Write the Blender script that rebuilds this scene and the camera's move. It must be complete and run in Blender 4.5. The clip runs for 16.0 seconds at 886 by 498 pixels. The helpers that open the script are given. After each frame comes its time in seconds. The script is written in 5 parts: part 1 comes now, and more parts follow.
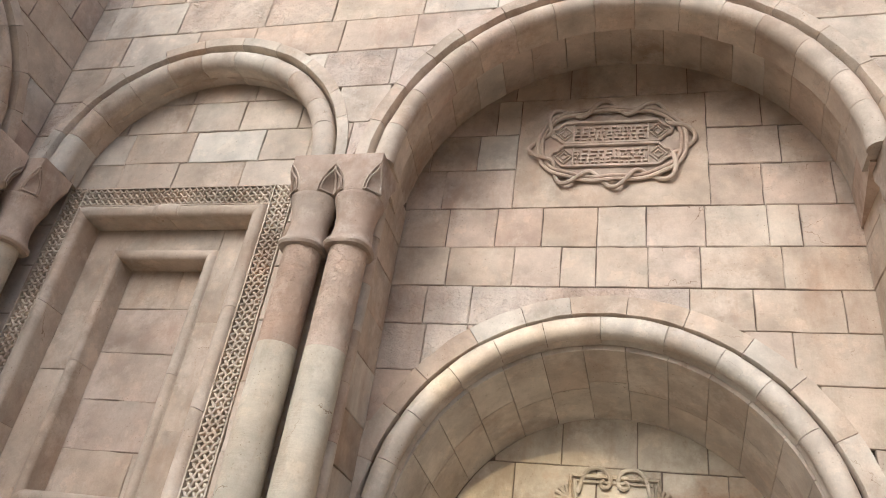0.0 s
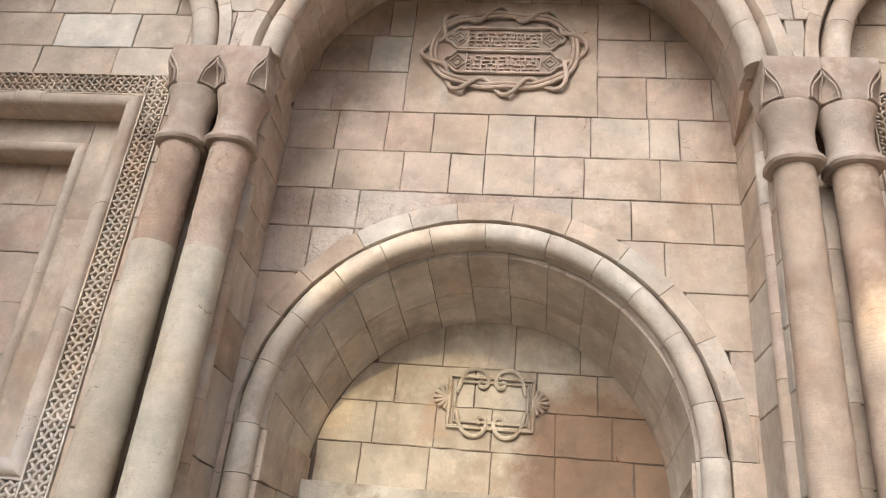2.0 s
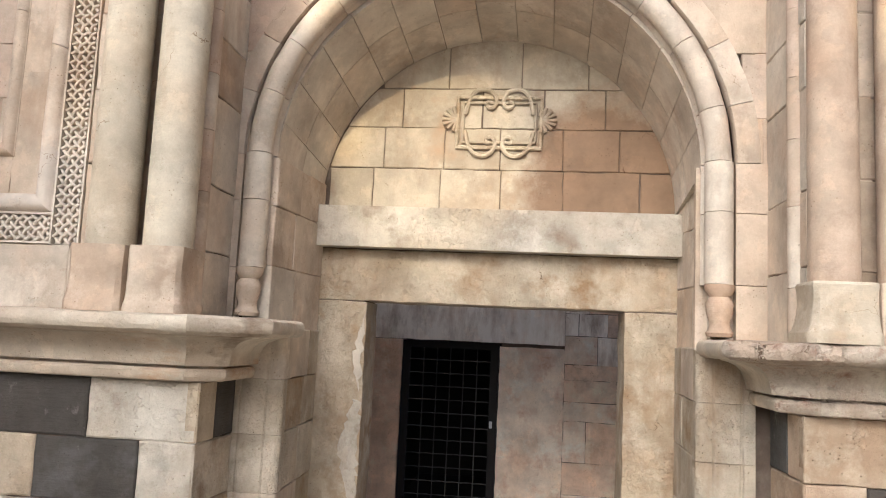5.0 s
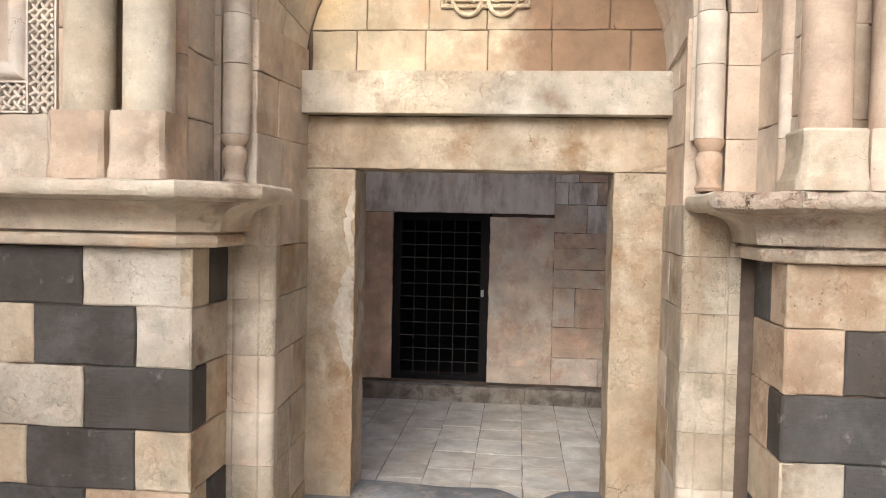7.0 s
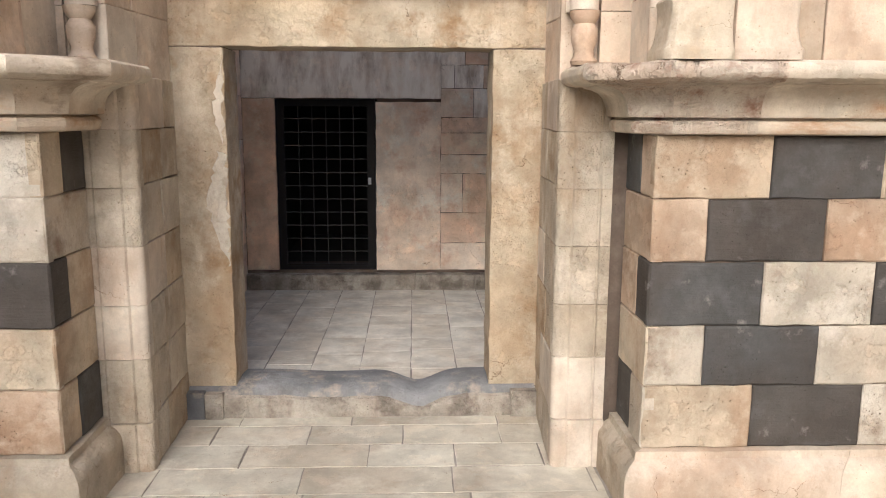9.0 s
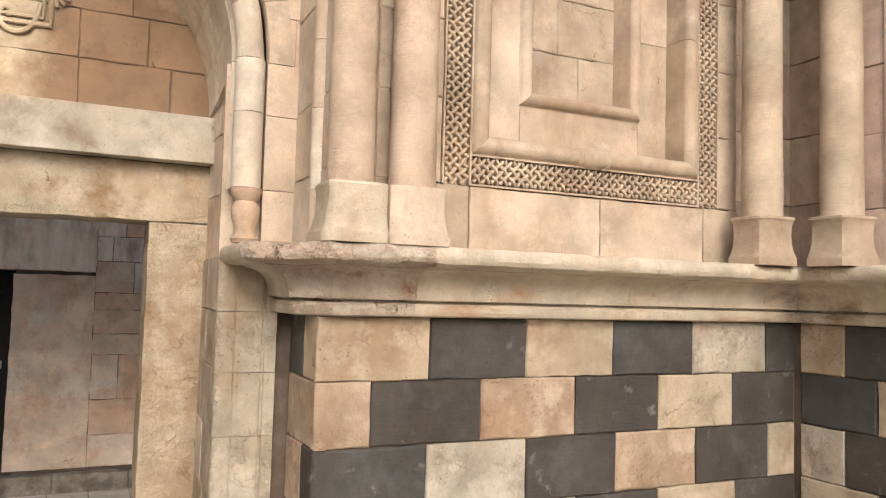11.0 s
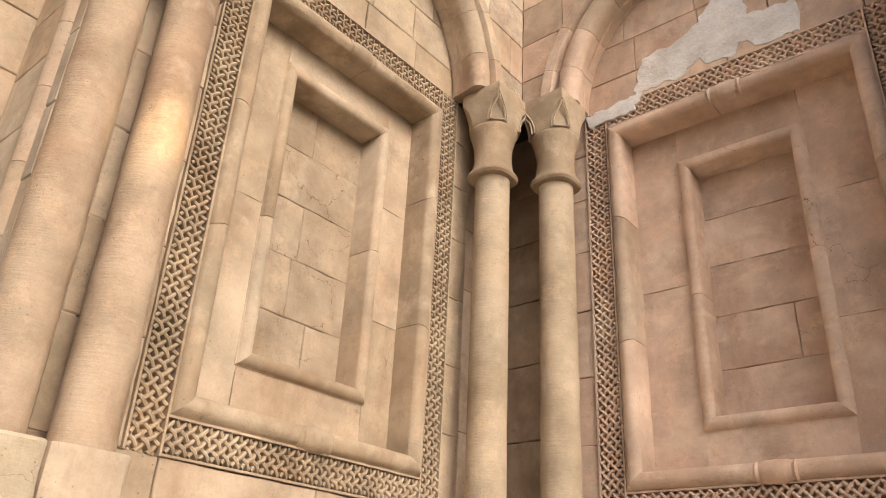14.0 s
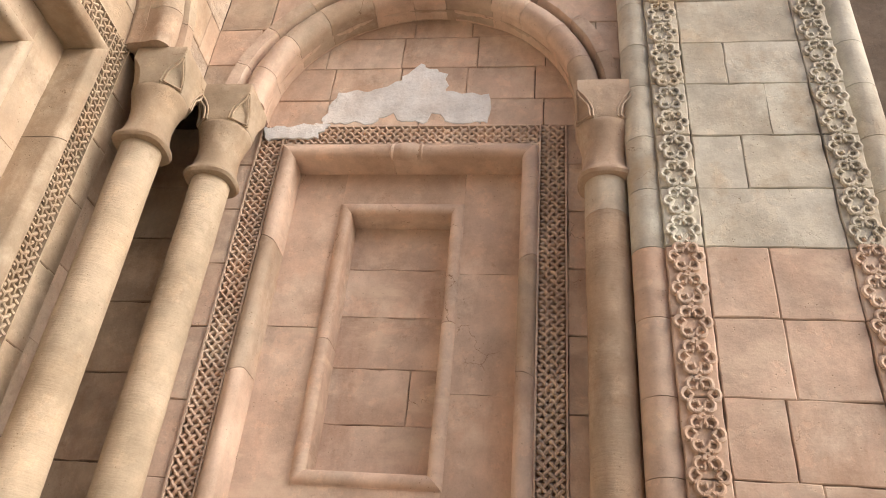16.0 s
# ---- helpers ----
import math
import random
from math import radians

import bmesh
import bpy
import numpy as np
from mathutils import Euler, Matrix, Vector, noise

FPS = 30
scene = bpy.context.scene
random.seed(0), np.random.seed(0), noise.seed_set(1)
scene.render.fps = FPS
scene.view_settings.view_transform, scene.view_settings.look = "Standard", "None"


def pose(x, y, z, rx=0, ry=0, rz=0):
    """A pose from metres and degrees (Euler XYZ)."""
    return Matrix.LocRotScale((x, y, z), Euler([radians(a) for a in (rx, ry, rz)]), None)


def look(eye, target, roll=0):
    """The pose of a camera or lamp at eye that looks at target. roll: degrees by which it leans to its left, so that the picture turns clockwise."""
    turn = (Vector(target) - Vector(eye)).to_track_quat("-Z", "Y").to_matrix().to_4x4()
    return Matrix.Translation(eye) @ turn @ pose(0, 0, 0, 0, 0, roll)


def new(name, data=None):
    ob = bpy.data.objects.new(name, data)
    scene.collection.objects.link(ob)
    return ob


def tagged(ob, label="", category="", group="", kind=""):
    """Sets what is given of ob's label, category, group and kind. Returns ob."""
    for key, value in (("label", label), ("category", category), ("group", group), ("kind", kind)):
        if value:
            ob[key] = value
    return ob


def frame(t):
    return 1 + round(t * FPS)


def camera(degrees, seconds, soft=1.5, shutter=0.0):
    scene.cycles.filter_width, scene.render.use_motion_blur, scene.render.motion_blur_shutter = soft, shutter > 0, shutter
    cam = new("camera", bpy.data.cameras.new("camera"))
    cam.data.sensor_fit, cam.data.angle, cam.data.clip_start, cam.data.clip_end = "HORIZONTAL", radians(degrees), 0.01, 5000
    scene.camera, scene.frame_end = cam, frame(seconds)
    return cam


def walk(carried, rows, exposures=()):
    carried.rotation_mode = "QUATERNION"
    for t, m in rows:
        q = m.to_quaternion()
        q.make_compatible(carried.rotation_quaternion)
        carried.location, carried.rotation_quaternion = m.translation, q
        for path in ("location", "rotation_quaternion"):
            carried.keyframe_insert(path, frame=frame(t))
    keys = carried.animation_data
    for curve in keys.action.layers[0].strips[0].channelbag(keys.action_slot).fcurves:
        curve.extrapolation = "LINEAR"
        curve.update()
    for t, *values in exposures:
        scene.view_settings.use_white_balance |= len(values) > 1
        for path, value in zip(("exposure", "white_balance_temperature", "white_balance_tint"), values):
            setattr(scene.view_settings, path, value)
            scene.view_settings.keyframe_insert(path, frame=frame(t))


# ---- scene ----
cam = camera(59.7, 16.0, soft=1.05)
PATH = [
    (0, (0.178, 0.079, 2.164), (-0.327, 1.709, 3.207), 9.1),
    (0.5, (0.176, 0.087, 2.168), (-0.23, 1.761, 3.184), 8.4),
    (1, (0.19, 0.1, 2.178), (-0.125, 1.808, 3.169), 7.7),
    (1.5, (0.212, 0.107, 2.18), (-0.046, 1.845, 3.137), 6.8),
    (2, (0.194, 0.121, 2.152), (-0.029, 1.907, 3.023), 5.9),
    (2.5, (0.208, 0.123, 2.129), (-0.021, 1.954, 2.9), 5.5),
    (3, (0.224, 0.122, 2.134), (-0.012, 1.999, 2.783), 4.9),
    (3.5, (0.226, 0.128, 2.106), (-0.002, 2.04, 2.644), 4.2),
    (4, (0.223, 0.14, 2.091), (-0.003, 2.083, 2.506), 3.6),
    (6.5, (0.225, 0.167, 1.982), (0.018, 2.156, 1.996), 1.5),
    (7, (0.232, 0.175, 1.956), (0.04, 2.165, 1.88), 1.2),
    (7.5, (0.234, 0.191, 1.931), (0.057, 2.176, 1.77), 0.9),
    (8, (0.232, 0.193, 1.903), (0.083, 2.174, 1.67), 0.9),
    (8.5, (0.259, 0.213, 1.887), (0.169, 2.188, 1.584), 0.6),
    (9, (0.335, 0.25, 1.882), (0.41, 2.218, 1.536), 0.3),
    (9.5, (0.437, 0.276, 1.891), (0.757, 2.224, 1.573), 1.1),
    (10, (0.513, 0.277, 1.899), (1.007, 2.204, 1.698), 1.9),
    (12.5, (0.428, 0.821, 1.874), (1.701, 2.266, 2.413), 0.3),
    (13, (0.457, 0.884, 1.88), (1.789, 2.235, 2.513), 1.2),
    (13.5, (0.55, 0.969, 1.902), (1.879, 2.26, 2.655), 2.0),
    (14, (0.634, 1.084, 1.912), (1.987, 2.264, 2.794), 3.1),
    (14.5, (0.702, 1.236, 1.928), (2.142, 2.218, 2.908), 2.7),
    (15, (0.744, 1.404, 1.971), (2.286, 2.085, 3.047), 1.7),
    (15.5, (0.839, 1.454, 1.924), (2.43, 1.917, 3.043), 3.7),
    (16, (0.981, 1.454, 1.901), (2.642, 1.715, 2.984), 5.6),
]
LIGHT = [(0, -1.39, 5310, 7), (3.0, -1.43, 5310, 7), (4.2, -1.28, 5360, 7), (7, -0.98, 5580, 8), (10.0, -1.04, 5600, 8), (12.5, -1.42, 6560, 9), (14.5, -1.32, 6520, 9), (16, -1.06, 6280, 9)]
walk(cam, [(t, look(eye, target, roll)) for t, eye, target, roll in PATH], LIGHT)

# ---- world and light ----
SUN_DIR = Vector((0.23, 0.86, -0.54)).normalized()
world = bpy.data.worlds.new("sky")
scene.world = world
world.use_nodes = True
wn = world.node_tree
sky = wn.nodes.new("ShaderNodeTexSky")
sky.sky_type = "NISHITA"
sky.sun_disc = False
sky.sun_elevation = math.asin(-SUN_DIR.z)
sky.sun_rotation = math.atan2(-SUN_DIR.x, -SUN_DIR.y)
sky.air_density, sky.dust_density, sky.ozone_density = 0.6, 8.0, 0.3
wn.links.new(sky.outputs[0], wn.nodes["Background"].inputs[0])
wn.nodes["Background"].inputs[1].default_value = 0.46
sun = new("sun", bpy.data.lights.new("sun", "SUN"))
sun.data.energy, sun.data.angle, sun.data.color = 0.72, radians(95), (1.0, 0.93, 0.84)
sun.matrix_world = look((0, 0, 30), Vector((0, 0, 30)) + SUN_DIR)

# spot lamps added for the warm light patches, aimed low from across the court
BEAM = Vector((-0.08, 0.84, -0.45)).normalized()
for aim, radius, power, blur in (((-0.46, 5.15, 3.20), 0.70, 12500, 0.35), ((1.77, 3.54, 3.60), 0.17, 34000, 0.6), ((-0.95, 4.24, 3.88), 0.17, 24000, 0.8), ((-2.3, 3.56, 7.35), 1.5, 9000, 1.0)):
    beam = new("added_patch_spot", bpy.data.lights.new("added_patch_spot", "SPOT"))
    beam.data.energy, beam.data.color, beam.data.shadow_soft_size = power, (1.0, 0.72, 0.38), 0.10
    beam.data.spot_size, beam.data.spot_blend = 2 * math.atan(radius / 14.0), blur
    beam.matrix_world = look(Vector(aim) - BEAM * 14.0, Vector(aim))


# ---- materials ----
def stone_mat(name, a, b, c, rough=0.85, bump=0.35, patch=None, amount=0.5, patch_scale=2.0, grain=1.0, streak=0.0, wear=1.0, relief=0.012, cracks=0.62, tooled=0.0, stain=None):
    """Weathered stone: three tones by piece and by noise, fine grain, pits; patch: a stain colour in blotches."""
    a, b, c = [(q[0] * 0.935, q[1] * 1.025, q[2] * 1.14) for q in (a, b, c)]
    m = bpy.data.materials.new(name)
    m.use_nodes = True
    t = m.node_tree
    L, N = t.links.new, t.nodes.new
    bsdf = t.nodes["Principled BSDF"]
    geo = N("ShaderNodeNewGeometry")
    info = N("ShaderNodeObjectInfo")
    add = N("ShaderNodeVectorMath")
    add.operation = "MULTIPLY_ADD"
    comb = N("ShaderNodeCombineXYZ")
    for i in range(3):
        L(info.outputs["Random"], comb.inputs[i])
    L(comb.outputs[0], add.inputs[0])
    add.inputs[1].default_value = (7.3, 3.1, 5.7)
    L(geo.outputs["Position"], add.inputs[2])

    def noise_tex(scale, detail, rough_=0.6, vec=add):
        n = N("ShaderNodeTexNoise")
        n.inputs["Scale"].default_value, n.inputs["Detail"].default_value, n.inputs["Roughness"].default_value = scale, detail, rough_
        L(vec.outputs[0], n.inputs["Vector"])
        return n

    def mix(fac, x, y, kind="MIX"):
        n = N("ShaderNodeMix")
        n.data_type, n.blend_type = "RGBA", kind
        for sock, v in ((n.inputs[0], fac), (n.inputs[6], x), (n.inputs[7], y)):
            if isinstance(v, (int, float)):
                sock.default_value = v
            elif isinstance(v, tuple):
                sock.default_value = (*v, 1)
            else:
                L(v, sock)
        return n.outputs[2]

    def ramp(fac, lo, hi):
        n = N("ShaderNodeMapRange")
        n.inputs[1].default_value, n.inputs[2].default_value = lo, hi
        L(fac, n.inputs[0])
        return n.outputs[0]

    big = noise_tex(1.7, 4)
    mid = noise_tex(6, 5)
    fine = noise_tex(95, 6, 0.75)
    col = mix(ramp(info.outputs["Random"], 0.15, 0.85), a, b)
    col = mix(ramp(big.outputs[0], 0.42, 0.66), col, c)
    blotch = noise_tex(3.2, 7, 0.62)
    tone2 = N("ShaderNodeMapRange")
    tone2.inputs[1].default_value, tone2.inputs[2].default_value, tone2.inputs[3].default_value, tone2.inputs[4].default_value = 0.3, 0.7, 0.72, 1.24
    L(blotch.outputs[0], tone2.inputs[0])
    col = mix(1.0, col, tone2.outputs[0], "MULTIPLY")
    # pale bloom and brown run-off that cross the joints
    bloom = noise_tex(2.6, 9, 0.7, geo)
    fade = N("ShaderNodeMath")
    fade.operation = "MULTIPLY"
    L(ramp(bloom.outputs[0], 0.52, 0.68), fade.inputs[0])
    fade.inputs[1].default_value = 0.75 * wear
    pale = tuple(min(0.8, q * 1.18 + 0.05) for q in b)
    col = mix(fade.outputs[0], col, pale)
    squeeze = N("ShaderNodeVectorMath")
    squeeze.operation = "MULTIPLY"
    squeeze.inputs[1].default_value = (1.0, 1.0, 0.35)
    L(geo.outputs["Position"], squeeze.inputs[0])
    runoff = noise_tex(3.4, 7, 0.68, squeeze)
    fade2 = N("ShaderNodeMath")
    fade2.operation = "MULTIPLY"
    L(ramp(runoff.outputs[0], 0.54, 0.74), fade2.inputs[0])
    fade2.inputs[1].default_value = 0.6 * wear
    brown = (c[0] * 0.72, c[1] * 0.60, c[2] * 0.52)
    col = mix(fade2.outputs[0], col, brown)
    tone = N("ShaderNodeMapRange")
    tone.inputs[1].default_value, tone.inputs[2].default_value, tone.inputs[3].default_value, tone.inputs[4].default_value = 0.25, 0.75, 0.91, 1.08
    L(fine.outputs[0], tone.inputs[0])
    col = mix(1.0, col, tone.outputs[0], "MULTIPLY")
    if patch:
        blot = noise_tex(patch_scale, 6, 0.65, geo)
        if streak:
            sc = N("ShaderNodeVectorMath")
            sc.operation = "MULTIPLY"
            sc.inputs[1].default_value = (1, 1, streak)
            L(geo.outputs["Position"], sc.inputs[0])
            L(sc.outputs[0], blot.inputs["Vector"])
        col = mix(ramp(blot.outputs[0], 0.61 - amount * 0.3, 0.76 - amount * 0.24), col, patch)
    if stain:
        # a damp stain with a place and ragged soft edge of its own: centre, reach, colour
        away = N("ShaderNodeVectorMath")
        away.operation = "DISTANCE"
        frayed = N("ShaderNodeVectorMath")
        frayed.operation = "MULTIPLY_ADD"
        fray = noise_tex(3.2, 8, 0.68, geo)
        L(fray.outputs["Color"], frayed.inputs[0])
        frayed.inputs[1].default_value = (0.8, 0.8, 0.8)
        L(geo.outputs["Position"], frayed.inputs[2])
        L(frayed.outputs[0], away.inputs[0])
        away.inputs[1].default_value = tuple(q + 0.4 for q in stain[0])
        edge = N("ShaderNodeMapRange")
        edge.inputs[1].default_value, edge.inputs[2].default_value, edge.inputs[3].default_value, edge.inputs[4].default_value = stain[1] * 0.7, stain[1] * 1.05, 0.92, 0
        L(away.outputs["Value"], edge.inputs[0])
        col = mix(edge.outputs[0], col, mix(ramp(blotch.outputs[0], 0.35, 0.65), stain[2], tuple(q * 1.5 for q in stain[2])))
    # crisp flaked skin and hair cracks
    skin = noise_tex(5.5, 12, 0.66)
    flaked = N("ShaderNodeMath")
    flaked.operation = "MULTIPLY"
    L(ramp(skin.outputs[0], 0.565, 0.59), flaked.inputs[0])
    flaked.inputs[1].default_value = min(1.0, 0.55 * wear)
    col = mix(flaked.outputs[0], col, mix(1.0, col, (1.16, 1.13, 1.10), "MULTIPLY"))
    dirt = noise_tex(16, 10, 0.75)
    specks = N("ShaderNodeMath")
    specks.operation = "MULTIPLY"
    L(ramp(dirt.outputs[0], 0.60, 0.66), specks.inputs[0])
    specks.inputs[1].default_value = 0.32 * wear
    col = mix(specks.outputs[0], col, mix(1.0, col, (0.60, 0.50, 0.42), "MULTIPLY"))
    warp = N("ShaderNodeVectorMath")
    warp.operation = "MULTIPLY_ADD"
    wob = noise_tex(3.0, 5, 0.6)
    L(wob.outputs["Color"], warp.inputs[0])
    warp.inputs[1].default_value = (0.35, 0.35, 0.35)
    L(add.outputs[0], warp.inputs[2])
    cell = N("ShaderNodeTexVoronoi")
    cell.feature = "DISTANCE_TO_EDGE"
    cell.inputs["Scale"].default_value = 3.1
    L(warp.outputs[0], cell.inputs["Vector"])
    thin = N("ShaderNodeMapRange")
    thin.inputs[1].default_value, thin.inputs[2].default_value, thin.inputs[3].default_value, thin.inputs[4].default_value = 0.002, 0.006, 1, 0
    L(cell.outputs["Distance"], thin.inputs[0])
    some = noise_tex(1.9, 3)
    crack = N("ShaderNodeMath")
    crack.operation = "MULTIPLY"
    L(thin.outputs[0], crack.inputs[0])
    L(ramp(some.outputs[0], cracks, cracks + 0.05), crack.inputs[1])
    col = mix(crack.outputs[0], col, mix(1.0, col, (0.5, 0.42, 0.36), "MULTIPLY"))
    pits = N("ShaderNodeTexVoronoi")
    pits.inputs["Scale"].default_value = 38
    L(add.outputs[0], pits.inputs["Vector"])
    where = noise_tex(4.0, 2)
    pit = N("ShaderNodeMath")
    pit.operation = "MULTIPLY"
    p1 = N("ShaderNodeMapRange")
    p1.inputs[1].default_value, p1.inputs[2].default_value, p1.inputs[3].default_value, p1.inputs[4].default_value = 0.05, 0.16, 1, 0
    L(pits.outputs["Distance"], p1.inputs[0])
    L(p1.outputs[0], pit.inputs[0])
    L(ramp(where.outputs[0], 0.52, 0.62), pit.inputs[1])
    col = mix(pit.outputs[0], col, mix(1.0, col, (0.55, 0.5, 0.45), "MULTIPLY"))
    L(col, bsdf.inputs["Base Color"])
    rr = N("ShaderNodeMapRange")
    rr.inputs[3].default_value, rr.inputs[4].default_value = rough - 0.1, min(1, rough + 0.1)
    L(mid.outputs[0], rr.inputs[0])
    L(rr.outputs[0], bsdf.inputs["Roughness"])
    bsdf.inputs["Specular IOR Level"].default_value = 0.25
    coarse = noise_tex(14, 4)
    h = N("ShaderNodeMath")
    h.operation = "MULTIPLY_ADD"
    L(fine.outputs[0], h.inputs[0])
    h.inputs[1].default_value = 0.22 * grain
    L(coarse.outputs[0], h.inputs[2])
    h2 = N("ShaderNodeMath")
    h2.operation = "SUBTRACT"
    L(h.outputs[0], h2.inputs[0])
    L(pit.outputs[0], h2.inputs[1])
    bm = N("ShaderNodeBump")
    bm.inputs["Strength"].default_value, bm.inputs["Distance"].default_value = bump, relief
    h3 = N("ShaderNodeMath")
    h3.operation = "MULTIPLY_ADD"
    L(flaked.outputs[0], h3.inputs[0])
    h3.inputs[1].default_value = -0.35
    L(h2.outputs[0], h3.inputs[2])
    h4 = N("ShaderNodeMath")
    h4.operation = "SUBTRACT"
    L(h3.outputs[0], h4.inputs[0])
    L(crack.outputs[0], h4.inputs[1])
    if tooled:
        # level strokes of the mason's chisel
        lines = N("ShaderNodeVectorMath")
        lines.operation = "MULTIPLY"
        lines.inputs[1].default_value = (9, 9, 75)
        L(add.outputs[0], lines.inputs[0])
        stroke = noise_tex(1.0, 4, 0.6, lines)
        h5 = N("ShaderNodeMath")
        h5.operation = "MULTIPLY_ADD"
        L(stroke.outputs[0], h5.inputs[0])
        h5.inputs[1].default_value = tooled
        L(h4.outputs[0], h5.inputs[2])
        h4 = h5
    L(h4.outputs[0], bm.inputs["Height"])
    L(bm.outputs[0], bsdf.inputs["Normal"])
    return m


def plain_mat(name, col, rough=0.6, metal=0.0, grain=0.0):
    m = bpy.data.materials.new(name)
    m.use_nodes = True
    t = m.node_tree
    bsdf = t.nodes["Principled BSDF"]
    n = t.nodes.new("ShaderNodeTexNoise")
    n.inputs["Scale"].default_value = 40
    r = t.nodes.new("ShaderNodeMix")
    r.data_type = "RGBA"
    r.inputs[6].default_value, r.inputs[7].default_value = (*col, 1), (*[q * 0.6 for q in col], 1)
    t.links.new(n.outputs[0], r.inputs[0])
    t.links.new(r.outputs[2], bsdf.inputs["Base Color"])
    bsdf.inputs["Roughness"].default_value, bsdf.inputs["Metallic"].default_value = rough, metal
    return m


BEIGE = stone_mat("beige_limestone", (0.54, 0.405, 0.28), (0.58, 0.45, 0.32), (0.51, 0.36, 0.24))
PINK = stone_mat("pinkish_limestone", (0.535, 0.39, 0.27), (0.57, 0.43, 0.31), (0.51, 0.35, 0.24))
ROSE = stone_mat("rose_limestone", (0.68, 0.475, 0.345), (0.72, 0.525, 0.39), (0.64, 0.43, 0.30))
ERODED = stone_mat("eroded_column_limestone", (0.53, 0.375, 0.255), (0.56, 0.41, 0.29), (0.48, 0.315, 0.205), bump=0.9, relief=0.03)
PLASTER = stone_mat("white_plaster", (0.84, 0.77, 0.70), (0.86, 0.80, 0.74), (0.80, 0.70, 0.61), bump=0.7, relief=0.018, wear=0.5)
ROUGHPINK = stone_mat("eroded_limestone", (0.55, 0.42, 0.305), (0.60, 0.47, 0.35), (0.52, 0.37, 0.26), bump=0.8, relief=0.032)
PALE = stone_mat("pale_limestone", (0.58, 0.46, 0.335), (0.63, 0.52, 0.39), (0.54, 0.41, 0.29))
YELLOW = stone_mat("yellow_limestone", (0.565, 0.46, 0.32), (0.60, 0.50, 0.36), (0.53, 0.41, 0.275), grain=1.4, tooled=0.9)
WARM = stone_mat("warm_column_limestone", (0.49, 0.35, 0.23), (0.52, 0.38, 0.26), (0.45, 0.295, 0.19), grain=1.4, tooled=0.9)
STAINED = stone_mat("damp_stained_limestone", (0.45, 0.355, 0.24), (0.49, 0.39, 0.27), (0.41, 0.305, 0.20), patch=(0.42, 0.29, 0.185), amount=0.12, patch_scale=1.8, stain=((0.74, 5.15, 3.08), 0.68, (0.19, 0.12, 0.072)))
JAMB = stone_mat("ochre_jamb_limestone", (0.48, 0.365, 0.235), (0.54, 0.43, 0.295), (0.43, 0.30, 0.18), patch=(0.30, 0.20, 0.11), amount=0.25, patch_scale=3.0, bump=0.9, relief=0.03)
COURT = stone_mat("court_wall_stone", (0.79, 0.53, 0.345), (0.83, 0.585, 0.40), (0.73, 0.45, 0.28), patch=(0.46, 0.33, 0.25), amount=0.25, patch_scale=2.5, bump=0.8, relief=0.02)
COURT_PALE = stone_mat("court_pale_stone", (0.84, 0.63, 0.44), (0.87, 0.68, 0.50), (0.80, 0.56, 0.37), patch=(0.62, 0.40, 0.28), amount=0.3, patch_scale=3.5, bump=0.8, relief=0.02)
SOOTY = stone_mat("soot_streaked_stone", (0.76, 0.55, 0.39), (0.80, 0.61, 0.45), (0.46, 0.33, 0.24), patch=(0.90, 0.83, 0.74), amount=0.78, patch_scale=6.0, bump=0.6, relief=0.014, streak=0.3, cracks=0.6)
BASALT = stone_mat("dark_basalt", (0.088, 0.073, 0.058), (0.082, 0.075, 0.066), (0.074, 0.058, 0.045), rough=0.8, bump=0.7, wear=0.7, patch=(0.26, 0.24, 0.22), amount=-0.02, patch_scale=7, tooled=0.6)
BLOCK = stone_mat("honey_block_limestone", (0.47, 0.345, 0.22), (0.53, 0.42, 0.285), (0.42, 0.28, 0.17), bump=0.9, relief=0.02, patch=(0.58, 0.49, 0.37), amount=0.3, patch_scale=3.5)
BLOCK_PALE = stone_mat("bleached_block_limestone", (0.52, 0.43, 0.315), (0.56, 0.475, 0.365), (0.47, 0.37, 0.26), bump=0.9, relief=0.02, patch=(0.27, 0.21, 0.155), amount=0.24, patch_scale=3.6)
BLOCK_ROSE = stone_mat("rusty_block_limestone", (0.46, 0.315, 0.20), (0.50, 0.36, 0.24), (0.40, 0.255, 0.155), bump=0.9, relief=0.02, patch=(0.58, 0.48, 0.37), amount=0.3, patch_scale=4.0)
CARVED = stone_mat("brown_carved_limestone", (0.46, 0.335, 0.235), (0.50, 0.38, 0.275), (0.42, 0.285, 0.195), bump=0.5)
FLAKY = stone_mat("flaking_limestone", (0.43, 0.325, 0.225), (0.47, 0.36, 0.255), (0.40, 0.285, 0.19), bump=0.5, relief=0.025, cracks=0.53)
SMEARED = stone_mat("smeared_rose_limestone", (0.68, 0.48, 0.35), (0.72, 0.525, 0.39), (0.64, 0.43, 0.305), patch=(0.75, 0.62, 0.50), amount=0.3, patch_scale=2.2, streak=2.6)
EDGE = stone_mat("cornice_limestone", (0.60, 0.485, 0.345), (0.64, 0.53, 0.39), (0.56, 0.43, 0.30), bump=0.6, relief=0.02, patch=(0.45, 0.30, 0.19), amount=0.18, patch_scale=2.2, streak=2.6)
EDGE_SOOT = stone_mat("sooty_cornice_limestone", (0.56, 0.44, 0.31), (0.60, 0.49, 0.36), (0.50, 0.38, 0.26), bump=0.7, relief=0.02, patch=(0.22, 0.165, 0.12), amount=0.27, patch_scale=3.0, streak=2.2)
